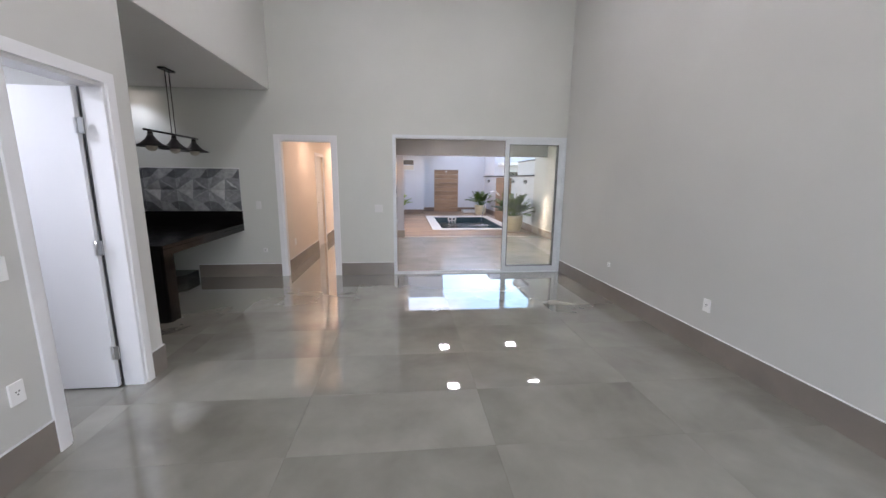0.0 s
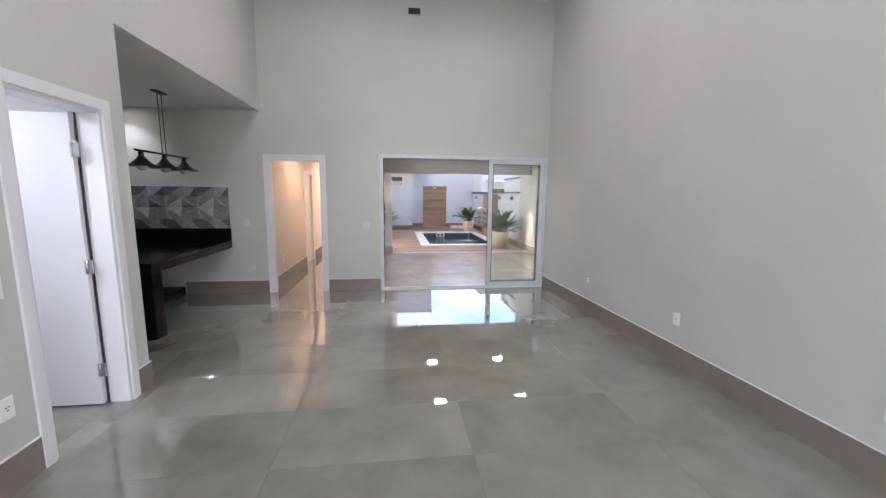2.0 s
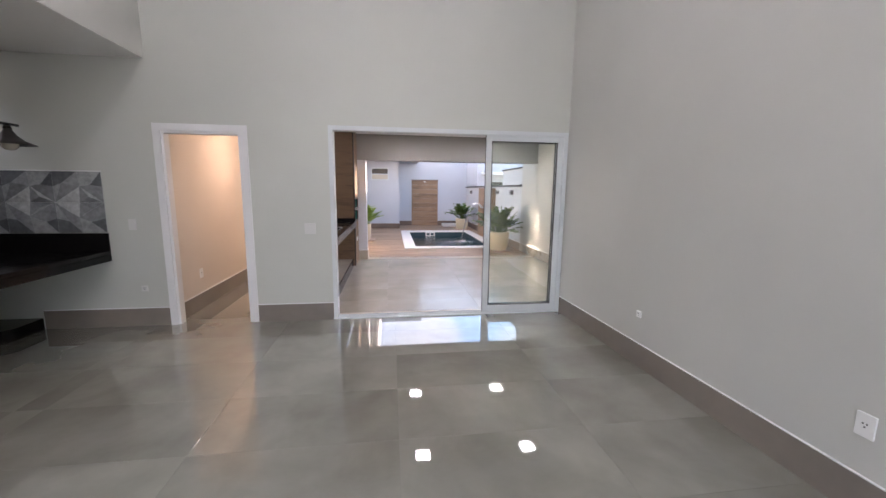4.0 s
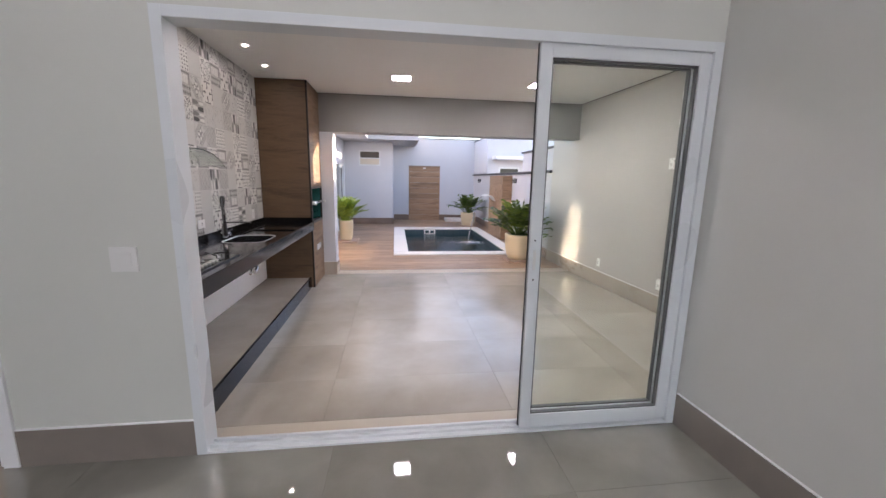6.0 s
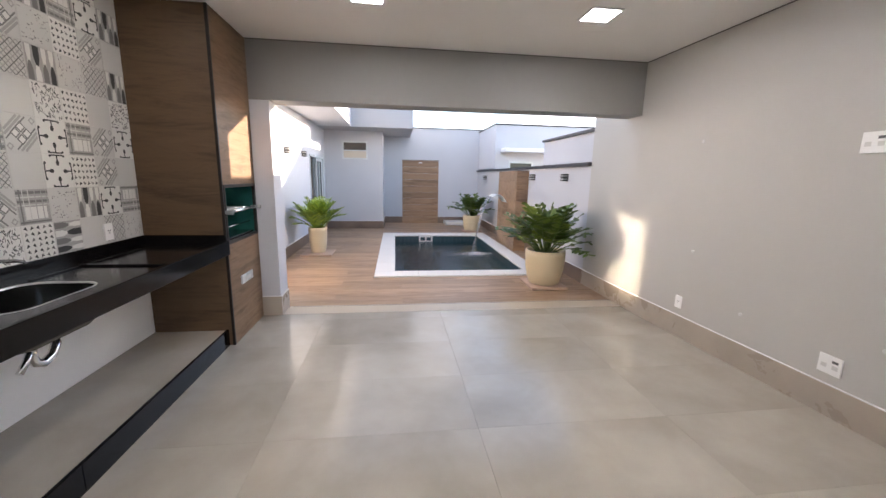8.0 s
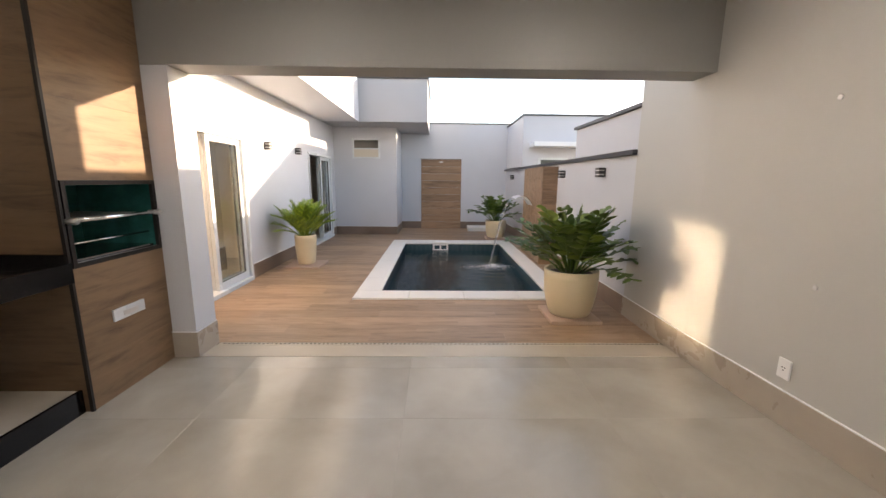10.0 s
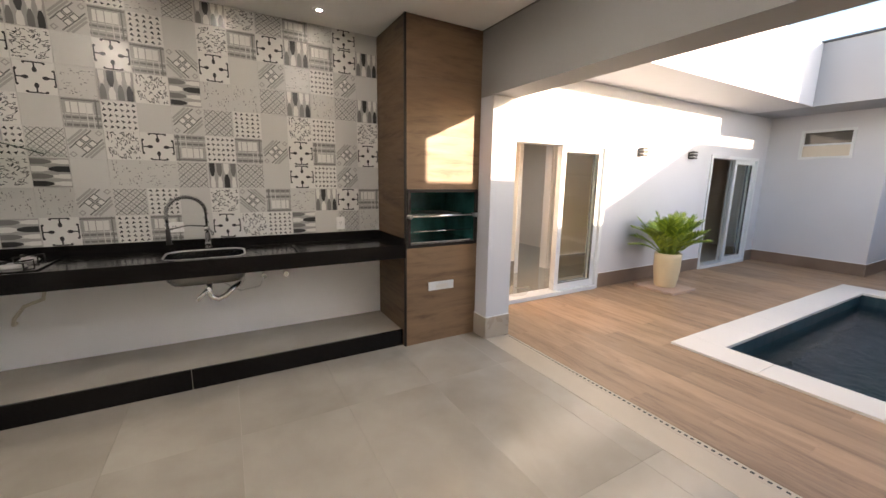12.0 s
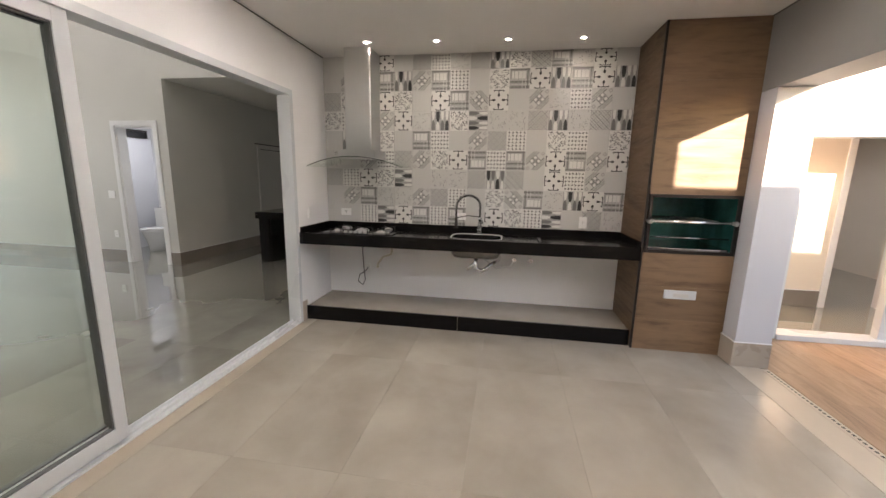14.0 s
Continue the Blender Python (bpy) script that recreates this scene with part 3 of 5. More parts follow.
# ---- neighbour's house beyond the boundary wall ----
nb = thing("neighbour_house", "white neighbouring house with a flat roof and a canopy", "house")
bm = bmesh.new()
box(bm, XW + 0.006, 16.2, 1.70, 9.5, 16.35, 2.82), box(bm, XW + 0.16, 16.2, -0.08, 9.5, 16.35, 1.70), box(bm, XW + 0.006, 16.35, 1.70, XW + 0.14, 24, 2.82), box(bm, 9.35, 16.35, -0.08, 9.5, 24, 2.82), box(bm, XW + 0.14, 24, -0.08, 9.35, 24.15, 2.82)
part("wall", bm, M["wall_out"], nb)
boxpart("roof", (XW - 0.02, 16.18, 2.824, 9.52, 24.2, 2.86), M["cap"], nb)
boxpart("canopy", (4.2, 15.75, 2.12, 7.5, 16.2, 2.22), M["white"], nb, 0.005)
win = boxpart("window", (4.42, 16.17, 1.2, 5.1, 16.2, 1.90), M["alu"], nb, 0.004)
boxpart("pane", (4.47, 16.162, 1.25, 5.05, 16.172, 1.85), Mat("dark_pane", (0.05, 0.055, 0.06), 0.08).m, win)

# ---- lights in the ceilings ----
def panel_lamp():
    t = thing("ceiling_light", "small square white LED ceiling panel, lit", "ceiling light", "veranda ceiling panels")
    bm = bmesh.new()
    for b in ((-0.125, -0.125, -0.008, 0.125, -0.105, 0), (-0.125, 0.105, -0.008, 0.125, 0.125, 0), (-0.125, -0.105, -0.008, -0.105, 0.105, 0), (0.105, -0.105, -0.008, 0.125, 0.105, 0)):
        box(bm, *b, 0.002)
    part("frame", bm, M["white"], t)
    boxpart("diffuser", (-0.105, -0.105, -0.006, 0.105, 0.105, -0.001), M["panel_light"], t, 0, "glowing diffuser")
    return t


lamp = panel_lamp()
lamp.matrix_world = pose(1.23, 9.02, ZV)
for x, y in ((2.95, 9.05), (1.23, 7.15), (2.95, 7.15)):
    copy_thing(lamp, pose(x, y, ZV))


# assumed panels, out of view, added to light the living room from above
lamp = copy_thing(lamp, pose(-0.4, -1.2, ZC))
tagged(lamp, "assumed square white LED panel, unseen, in the high living room ceiling", group="living room ceiling panels")
for ob in lamp.children:
    if ob.name.startswith("diffuser"):
        ob.data = ob.data.copy()
        ob.data.materials[0] = M["living_light"]
    ob.scale = (1.7, 1.7, 1)
for x, y in ((1.7, -1.2), (-0.4, 1.6), (1.7, 1.6), (-0.4, 4.1), (1.7, 4.1)):
    copy_thing(lamp, pose(x, y, ZC))


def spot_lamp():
    t = thing("downlight", "small round recessed ceiling downlight, lit, some of the set added", "downlight", "recessed downlights")
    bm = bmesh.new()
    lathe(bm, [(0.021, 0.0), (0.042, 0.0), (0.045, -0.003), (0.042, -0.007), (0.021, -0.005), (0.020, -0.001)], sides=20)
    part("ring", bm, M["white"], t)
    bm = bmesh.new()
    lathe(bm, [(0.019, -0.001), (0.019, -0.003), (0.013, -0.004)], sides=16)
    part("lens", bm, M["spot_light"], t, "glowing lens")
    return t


# added, unseen: the second kitchen lamp, the bathroom lamp and the last two
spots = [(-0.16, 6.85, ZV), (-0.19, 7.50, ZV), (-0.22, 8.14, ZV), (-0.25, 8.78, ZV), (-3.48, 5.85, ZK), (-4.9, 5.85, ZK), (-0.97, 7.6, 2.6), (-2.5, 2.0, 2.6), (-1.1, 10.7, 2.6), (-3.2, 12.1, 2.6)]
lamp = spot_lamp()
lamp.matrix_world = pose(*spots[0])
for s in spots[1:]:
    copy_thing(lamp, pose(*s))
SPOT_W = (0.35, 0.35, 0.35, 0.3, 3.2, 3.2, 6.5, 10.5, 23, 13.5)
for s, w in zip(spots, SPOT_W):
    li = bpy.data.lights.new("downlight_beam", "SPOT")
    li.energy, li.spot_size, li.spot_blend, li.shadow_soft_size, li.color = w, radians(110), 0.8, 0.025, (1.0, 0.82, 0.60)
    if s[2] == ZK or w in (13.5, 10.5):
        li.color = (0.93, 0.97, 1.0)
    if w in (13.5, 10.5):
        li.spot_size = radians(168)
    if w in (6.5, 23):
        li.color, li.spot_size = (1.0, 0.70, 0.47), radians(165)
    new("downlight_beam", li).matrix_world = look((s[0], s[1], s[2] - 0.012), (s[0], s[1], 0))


# ---- sockets and switches ----
def plate(name, where, face, w, h, kind, label, mat="plastic"):
    """A wall plate; face: the way it looks, as an angle about z."""
    t = thing(name, label, "socket" if kind != "switch" else "light switch")
    bm = bmesh.new()
    box(bm, -w / 2, -0.011, -h / 2, w / 2, 0, h / 2, 0.003)
    part("plate", bm, M[mat], t)
    bm = bmesh.new()
    if kind == "double":
        bm.free()
        for k in (-1, 1):
            boxpart("pin_slot", (k * w * 0.24 - 0.016, -0.0125, -0.022, k * w * 0.24 + 0.016, -0.0105, 0.004), M["grey_plastic"], t, 0.001)
        boxpart("pin_slot", (0.012, -0.0125, 0.018, 0.046, -0.0105, 0.034), M["seal"], t, 0.001)
    elif kind == "switch":
        box(bm, -w * 0.3, -0.015, -h * 0.25, w * 0.3, -0.011, h * 0.25, 0.001)
        part("rocker", bm, M[mat], t)
    else:
        bm.free()
        for k in ((-0.008, 0.008), (0.008, 0.008), (0, -0.008)):
            bm = bmesh.new()
            tube(bm, [(k[0], -0.0125, k[1]), (k[0], -0.0105, k[1])], 0.004, 8)
            part("pin_hole", bm, M["gasket"], t)
    t.matrix_world = Matrix.Translation(where) @ pose(0, 0, 0, 0, 0, face)
    return t


SOCK, SWI = "white plastic power socket on the wall", "white plastic light switch on the wall"
rx = lambda y: XR + SKEW * (YF - y)
vx = lambda y: XW + VSKEW * (YB - y)
plate("wall_socket", (rx(3.04), 3.04, 0.45), -90, 0.075, 0.115, "socket", SOCK)
plate("wall_socket", (rx(4.63), 4.63, 0.46), -90, 0.055, 0.055, "socket", "small white round-cornered socket plate on the wall")
plate("wall_socket", (rx(1.48), 1.48, 0.44), -90, 0.075, 0.115, "socket", SOCK)
plate("light_switch", (XL, 2.01, 1.09), 90, 0.12, 0.12, "switch", SWI)
plate("wall_socket", (XL, 2.0, 0.46), 90, 0.075, 0.115, "socket", SOCK)
plate("light_switch", (-0.14, YF, 1.07), 0, 0.12, 0.12, "switch", SWI, "grey_plastic")
plate("light_switch", (-1.95, YF, 1.12), 0, 0.075, 0.115, "switch", SWI, "grey_plastic")
plate("wall_socket", (-1.90, YF, 0.42), 0, 0.06, 0.06, "socket", SOCK, "grey_plastic")
plate("wall_socket", (-3.72, YF - 0.03, 1.17), 0, 0.075, 0.115, "socket", "white socket on the faceted kitchen tiles")
plate("wall_socket", (-1.62, 6.75, 0.45), 90, 0.075, 0.115, "socket", SOCK)
plate("wall_socket", (vx(7.99), 7.99, 0.33), -90, 0.13, 0.12, "double", "double white socket plate low on the veranda wall")
plate("wall_socket", (vx(8.01), 8.01, 1.685), -90, 0.13, 0.12, "double", "wide white socket plate on the veranda wall")
plate("wall_socket", (vx(9.23), 9.23, 0.33), -90, 0.075, 0.115, "socket", SOCK)
plate("light_switch", (-0.14, YV, 1.08), 180, 0.075, 0.115, "switch", SWI)
plate("wall_socket", (XT + 0.010, 6.44, 1.06), 90, 0.115, 0.075, "socket", "white socket on the patterned tiles")
plate("wall_socket", (XT + 0.010, 7.72, 1.05), 90, 0.115, 0.075, "socket", "white socket on the patterned tiles")
plate("wall_socket", (XT + 0.010, 8.96, 1.03), 90, 0.075, 0.115, "socket", "white socket on the patterned tiles")
plate("wall_socket", (XT, 6.68, 0.43), 90, 0.06, 0.09, "socket", "white socket under the veranda counter")
# small round grey marks on the veranda wall
for y, z in ((9.15, 0.83), (8.62, 0.43), (7.76, 0.53), (9.2, 1.79), (7.78, 0.84)):
    bm = bmesh.new()
    lathe(bm, [(0.014, 0), (0.014, 0.004), (0.01, 0.006)], sides=12)
    ob = tagged(part("wall_plug", bm, M["steel"]), "small grey round mark on the veranda wall", "wall plug", "wall fixings")
    ob.matrix_world = Matrix.Translation((vx(y), y, z)) @ pose(0, 0, 0, 0, -90, 0)
for z in (2.38, 2.13):
    t = thing("pipe_outlet", "capped pipe stubs for an air conditioner on the wall", "pipe outlet", "air conditioner outlets", (vx(7.91), 7.91, z))
    boxpart("plate", (-0.012, -0.09, -0.045, 0, 0.09, 0.045), M["plastic"], t, 0.003)
    for k in (-0.028, 0.0, 0.028):
        bm = bmesh.new()
        tube(bm, [(-0.012, -0.03, k), (-0.03, -0.045, k), (-0.035, -0.10, k - 0.004)], 0.010, 10)
        part("pipe_stub", bm, M["gasket"], t, "black pipe end")

# air outlet high on the living room's far wall
t = thing("air_outlet", "open dark duct box high on the far wall", "air vent", "", (0.64, YF, 4.32))
bm = bmesh.new()
for b in ((-0.1, -0.02, -0.055, 0.1, 0, -0.045), (-0.1, -0.02, 0.045, 0.1, 0, 0.055), (-0.1, -0.02, -0.045, -0.09, 0, 0.045), (0.09, -0.02, -0.045, 0.1, 0, 0.045)):
    box(bm, *b)
part("frame", bm, M["steel"], t)
boxpart("opening", (-0.09, -0.012, -0.045, 0.09, -0.002, 0.045), M["gasket"], t)

# ---- patchwork tiles of the veranda kitchen ----
TW = 0.1945
INK = [Mat("tile_glaze_" + n, c, 0.28).m for n, c in (("pale", (0.57, 0.565, 0.535)), ("dark", (0.022, 0.022, 0.022)), ("mid", (0.165, 0.163, 0.155)), ("light", (0.36, 0.356, 0.335)), ("white", (0.70, 0.692, 0.655)))]


def flat(bm, pts, mat, lift=0.0006):
    q = bm.faces.new([bm.verts.new((x, -0.008 - lift, z)) for x, z in pts])
    q.material_index = mat


def rect(bm, x0, z0, x1, z1, mat, lift=0.0006):
    flat(bm, ((x0, z0), (x1, z0), (x1, z1), (x0, z1)), mat, lift)


def rod(bm, x0, z0, x1, z1, w, mat, lift=0.0006):
    d = Vector((x1 - x0, z1 - z0)).normalized() * w / 2
    flat(bm, ((x0 - d.y, z0 + d.x), (x0 + d.y, z0 - d.x), (x1 + d.y, z1 - d.x), (x1 - d.y, z1 + d.x)), mat, lift)


def oval(bm, cx, cz, rx_, rz_, mat, ang=0.0, n=10, point=0.0, lift=0.0006):
    pts = []
    for k in range(n):
        a = 2 * math.pi * k / n
        x, z = rx_ * math.cos(a) * (1 - point * max(0, math.sin(a))), rz_ * math.sin(a)
        pts.append((cx + x * math.cos(ang) - z * math.sin(ang), cz + x * math.sin(ang) + z * math.cos(ang)))
    flat(bm, pts, mat, lift)


def tile_base(base):
    bm = bmesh.new()
    h = TW / 2 - 0.001
    f0 = [bm.verts.new((x, 0, z)) for x, z in ((-h, -h), (h, -h), (h, h), (-h, h))]
    f1 = [bm.verts.new((x, -0.007, z)) for x, z in ((-h, -h), (h, -h), (h, h), (-h, h))]
    f2 = [bm.verts.new((x * 0.985, -0.008, z * 0.985)) for x, z in ((-h, -h), (h, -h), (h, h), (-h, h))]
    for a, b in ((f0, f1), (f1, f2)):
        for k in range(4):
            bm.faces.new((a[k], a[(k + 1) % 4], b[(k + 1) % 4], b[k])).material_index = base
    bm.faces.new(f2).material_index = base
    return bm


def blade(bm, x, z0, z1, w, mat, lift=0.0006):
    """An upright bar from z0 that ends in a point at z1."""
    zm = z0 + (z1 - z0) * 0.6
    flat(bm, ((x - w / 2, z0), (x + w / 2, z0), (x + w / 2, zm), (x + w * 0.2, z1), (x - w * 0.2, z1), (x - w / 2, zm)), mat, lift)


def pattern(kind, rnd):
    base = {"drops": 4, "grid": 4, "speckle": 4}.get(kind, 0)
    bm = tile_base(base)
    u = TW / 12
    if kind == "drops":
        for k in range(4):
            a = k * math.pi / 2
            c, s = math.cos(a), math.sin(a)
            oval(bm, -s * 3.0 * u, c * 3.0 * u, 0.75 * u, 1.15 * u, 1, a, 10, 0.45)
            rod(bm, -s * 3.6 * u, c * 3.6 * u, -s * 5.5 * u, c * 5.5 * u, 0.5 * u, 1, 0.0008)
            rod(bm, -s * 5.55 * u - c * 2.6 * u, c * 5.55 * u - s * 2.6 * u, -s * 5.55 * u + c * 2.6 * u, c * 5.55 * u + s * 2.6 * u, 0.5 * u, 1, 0.0010)
            for e in (-2.8, 2.8):
                oval(bm, -s * 5.3 * u + c * e * u, c * 5.3 * u + s * e * u, 0.5 * u, 0.5 * u, 1, 0, 7, 0, 0.0012)
    elif kind == "tulip":
        rect(bm, -5.8 * u, -5.8 * u, 5.8 * u, 5.8 * u, 3, 0.0003)
        for x in (-4.4, -1.5, 1.4, 4.3):
            rect(bm, (x - 0.7) * u, -5.7 * u, (x + 0.7) * u, 5.7 * u, 0, 0.0005)
        blade(bm, -1.5 * u, 5.7 * u, -0.8 * u, 2.3 * u, 1)
        for x, m in ((-4.4, 2), (1.4, 2), (4.3, 1)):
            blade(bm, x * u, -5.7 * u, 0.4 * u, 2.1 * u, m)
        blade(bm, -1.5 * u, -5.7 * u, -0.6 * u, 2.2 * u, 4)
        for x in (-4.4, 1.4, 4.3):
            blade(bm, x * u, 5.7 * u, 0.8 * u, 1.8 * u, 4, 0.0009)
    elif kind == "plaid":
        rect(bm, -5.8 * u, -5.8 * u, 5.8 * u, 5.8 * u, 3, 0.0003)
        rect(bm, -4.6 * u, 0.0 * u, 3.6 * u, 4.2 * u, 4, 0.0005)
        rect(bm, -5.8 * u, 4.8 * u, 5.8 * u, 5.4 * u, 2, 0.0007)
        for p, w in ((-5.2, 0.9), (-3.5, 0.5), (-2.2, 0.8), (-0.8, 0.4)):
            rect(bm, -5.8 * u, p * u, 5.8 * u, (p + w) * u, 2 if w > 0.7 else 0, 0.0009)
        rect(bm, 4.4 * u, -5.8 * u, 4.9 * u, 5.8 * u, 2, 0.0011)
        for p in (-5.4, -3.4, -1.0, 1.4, 3.4):
            rect(bm, p * u, -5.8 * u, (p + 0.35) * u, 4.4 * u, 0 if p > 0 else 3, 0.0013)
    elif kind == "chain":
        for o in (-6.4, -4.9, 4.9, 6.4):
            lo, hi = max(-5.7, -5.7 + o), min(5.7, 5.7 + o)
            rod(bm, lo * u, (lo - o) * u, hi * u, (hi - o) * u, 0.8 * u, 3, 0.0005)
        for o in (-3.3, 3.3):
            lo, hi = max(-5.4, -5.4 + o), min(5.4, 5.4 + o)
            rod(bm, lo * u, (lo - o) * u, hi * u, (hi - o) * u, 0.5 * u, 2, 0.0007)
        for k, (cx, cz) in enumerate(((-2.0, 0), (2.0, 0), (0, 2.0), (0, -2.0))):
            for r, m, lift in ((1.85, 2, 0.0010), (1.25, 4, 0.0013)):
                flat(bm, ((cx * u - r * u, cz * u), (cx * u, cz * u - r * u), (cx * u + r * u, cz * u), (cx * u, cz * u + r * u)), m, lift)
        for c in (-4.4, 4.4):
            for r, m, lift in ((1.3, 3, 0.0010), (0.7, 0, 0.0013)):
                flat(bm, ((c * u - r * u, c * u), (c * u, c * u - r * u), (c * u + r * u, c * u), (c * u, c * u + r * u)), m, lift)
    elif kind == "grid":
        for i in range(6):
            for j in range(5):
                x, z = (-4.9 + i * 1.96) * u, (-4.6 + j * 2.3) * u
                w = 0.72 * u
                flat(bm, ((x - w, z - w), (x + w, z - w * 0.2), (x - w * 0.1, z + w)) if (i + j) % 2 else ((x - w, z + w), (x - w * 0.2, z - w), (x + w, z + w * 0.1)), 1 if (i * 3 + j) % 4 else 2)
    elif kind == "speckle":
        for k in range(110):
            x, z, a = rnd.uniform(-5.3, 5.3) * u, rnd.uniform(-5.3, 5.3) * u, rnd.gauss(0.3, 0.7)
            oval(bm, x, z, rnd.uniform(0.45, 0.85) * u, rnd.uniform(0.14, 0.24) * u, 1 if k % 3 == 0 else 2, a, 6, 0, 0.0006 + 0.000003 * k)
    elif kind == "lattice":
        for k in range(-5, 6):
            s = k * 1.9
            lo, hi = max(-5.6, -5.6 + s), min(5.6, 5.6 + s)
            rod(bm, lo * u, (lo - s) * u, hi * u, (hi - s) * u, 0.34 * u, 3 if k % 2 else 2)
            rod(bm, lo * u, -(lo - s) * u, hi * u, -(hi - s) * u, 0.34 * u, 3 if k % 2 else 2, 0.0009)
    elif kind == "haze":
        for k in range(46):
            x, z = rnd.uniform(-5, 5) * u, rnd.uniform(-5, 5) * u
            rod(bm, x, z, x + rnd.uniform(-1.2, 1.2) * u, z + rnd.uniform(-0.4, 0.4) * u + 0.001, 0.36 * u, 3 if k % 3 else 2, 0.0006 + 0.000004 * k)
    return mesh_of("wall_tile_" + kind, bm, *INK)


# the order of the patterns, row by row from the ceiling down
TILE_ROWS = (
    "NNNDNLGFLTSLPFDN",
    "NCGPTCPGNSPDTPDT",
    "LSNDSNDPCDNCFGCN",
    "SGPCDFTSHFFLTFLT",
    "NTLSNPGNCLGNSGNS",
    "FNCGLCSDPGPCDPCD",
    "LGDSHNFFLTLNDGCN",
    "NCPFFCLGNSCPFTDP",
    "NNGHDPGPNDSGHNLF",
)
TILE_KIND = {"D": "drops", "T": "tulip", "H": "tulip", "P": "plaid", "C": "chain", "G": "grid", "S": "speckle", "L": "lattice", "F": "haze", "N": "plain"}


def on_tiles():
    rnd = random.Random(5)
    meshes = {k: pattern(k, rnd) for k in ("drops", "tulip", "plaid", "chain", "grid", "speckle", "lattice", "haze", "plain")}
    wall = bpy.data.objects["wall_tiled"]
    tagged(boxpart("tile_bed", (XT, YV, 0.95, XT + 0.003, 9.33, ZV), INK[0], wall), "pale grout behind the tiles")
    for r, line in enumerate(reversed(TILE_ROWS)):
        for c, code in enumerate(reversed(line)):
            y, z = 9.33 - TW * (c + 0.5), 0.95 + TW * (r + 0.5)
            if y - TW / 2 < YV - 0.001:
                y = YV + TW / 2
            turn = rnd.choice((0, 90, 180, 270))
            if code in "TP":
                turn = rnd.choice((0, 0, 180))
            elif code == "H":
                turn = 90
            elif code == "C":
                turn = rnd.choice((0, 0, 90))
            spin = pose(0, 0, 0, 0, 0, 90)
            ob = new("wall_tile", meshes[TILE_KIND[code]])
            ob.parent = wall
            if z + TW / 2 > ZV:
                ob.matrix_world = Matrix.Translation((XT + 0.002, y, (z - TW / 2 + ZV) / 2)) @ spin @ Matrix.Diagonal((1, 1, (ZV - z + TW / 2) / TW, 1))
            else:
                ob.matrix_world = Matrix.Translation((XT + 0.002, y, z)) @ spin @ pose(0, 0, 0, 0, turn, 0)


on_tiles()

# ---- veranda counter ----
CZ, XC = 0.89, 0.06
ct = thing("worktop", "polished black granite worktop with a deep front edge", "worktop")
SX0, SX1, SY0, SY1 = -0.40, -0.04, 7.68, 8.16
bm = bmesh.new()
for b in ((XT + 0.002, YV + 0.002, CZ - 0.03, XC, SY0, CZ), (XT + 0.002, SY1, CZ - 0.03, XC, 9.328, CZ), (XT + 0.002, SY0, CZ - 0.03, SX0, SY1, CZ), (SX1, SY0, CZ - 0.03, XC, SY1, CZ)):
    box(bm, *b)
for cx, cy in ((SX0, SY0), (SX1, SY0), (SX0, SY1), (SX1, SY1)):
    ux, uy = (1 if cx == SX0 else -1), (1 if cy == SY0 else -1)
    arc = [(cx + ux * 0.1 * (1 - math.cos(radians(15 * k))), cy + uy * 0.1 * (1 - math.sin(radians(15 * k)))) for k in range(7)]
    up = [bm.verts.new((x, y, CZ)) for x, y in [(cx, cy)] + arc]
    dn = [bm.verts.new((x, y, CZ - 0.03)) for x, y in [(cx, cy)] + arc]
    bm.faces.new(up), bm.faces.new(dn)
    for k in range(1, 7):
        bm.faces.new((up[k], up[k + 1], dn[k + 1], dn[k]))
part("slab", bm, M["granite"], ct)
boxpart("apron", (XC, YV + 0.002, CZ - 0.10, XC + 0.022, 9.328, CZ + 0.012), M["granite"], ct, 0.004)
boxpart("upstand", (XT + 0.002, YV + 0.022, CZ, XT + 0.022, 9.306, 0.952), M["granite"], ct, 0.002)
boxpart("upstand", (XT + 0.002, YV + 0.002, CZ, XC, YV + 0.022, 0.952), M["granite"], ct, 0.002)
boxpart("upstand", (XT + 0.002, 9.308, CZ, XC, 9.328, 0.952), M["granite"], ct, 0.002)
boxpart("drain_ridge", (SX0 - 0.05, 8.50, CZ, XC - 0.02, 8.53, CZ + 0.012), M["granite"], ct, 0.003)
boxpart("drain_ridge", (XT + 0.15, 8.18, CZ, XT + 0.165, 9.25, CZ + 0.008), M["granite"], ct, 0.003)
sink = thing("sink", "rectangular stainless steel sink bowl set into the granite", "sink")


def rounded(x0, y0, x1, y1, r, n=6):
    """Outline of a rectangle with round corners."""
    out = []
    for cx, cy, a0 in ((x1 - r, y1 - r, 0), (x0 + r, y1 - r, 90), (x0 + r, y0 + r, 180), (x1 - r, y0 + r, 270)):
        out += [(cx + r * math.cos(radians(a0 + 90 * k / n)), cy + r * math.sin(radians(a0 + 90 * k / n))) for k in range(n + 1)]
    return out


def loft(bm, loops, close=False):
    rings = [[bm.verts.new((x, y, z)) for x, y in line] for line, z in loops]
    for a, b in zip(rings, rings[1:]):
        for k in range(len(a)):
            bm.faces.new((a[k], a[(k + 1) % len(a)], b[(k + 1) % len(a)], b[k])).smooth = True
    if close:
        bm.faces.new(rings[-1])


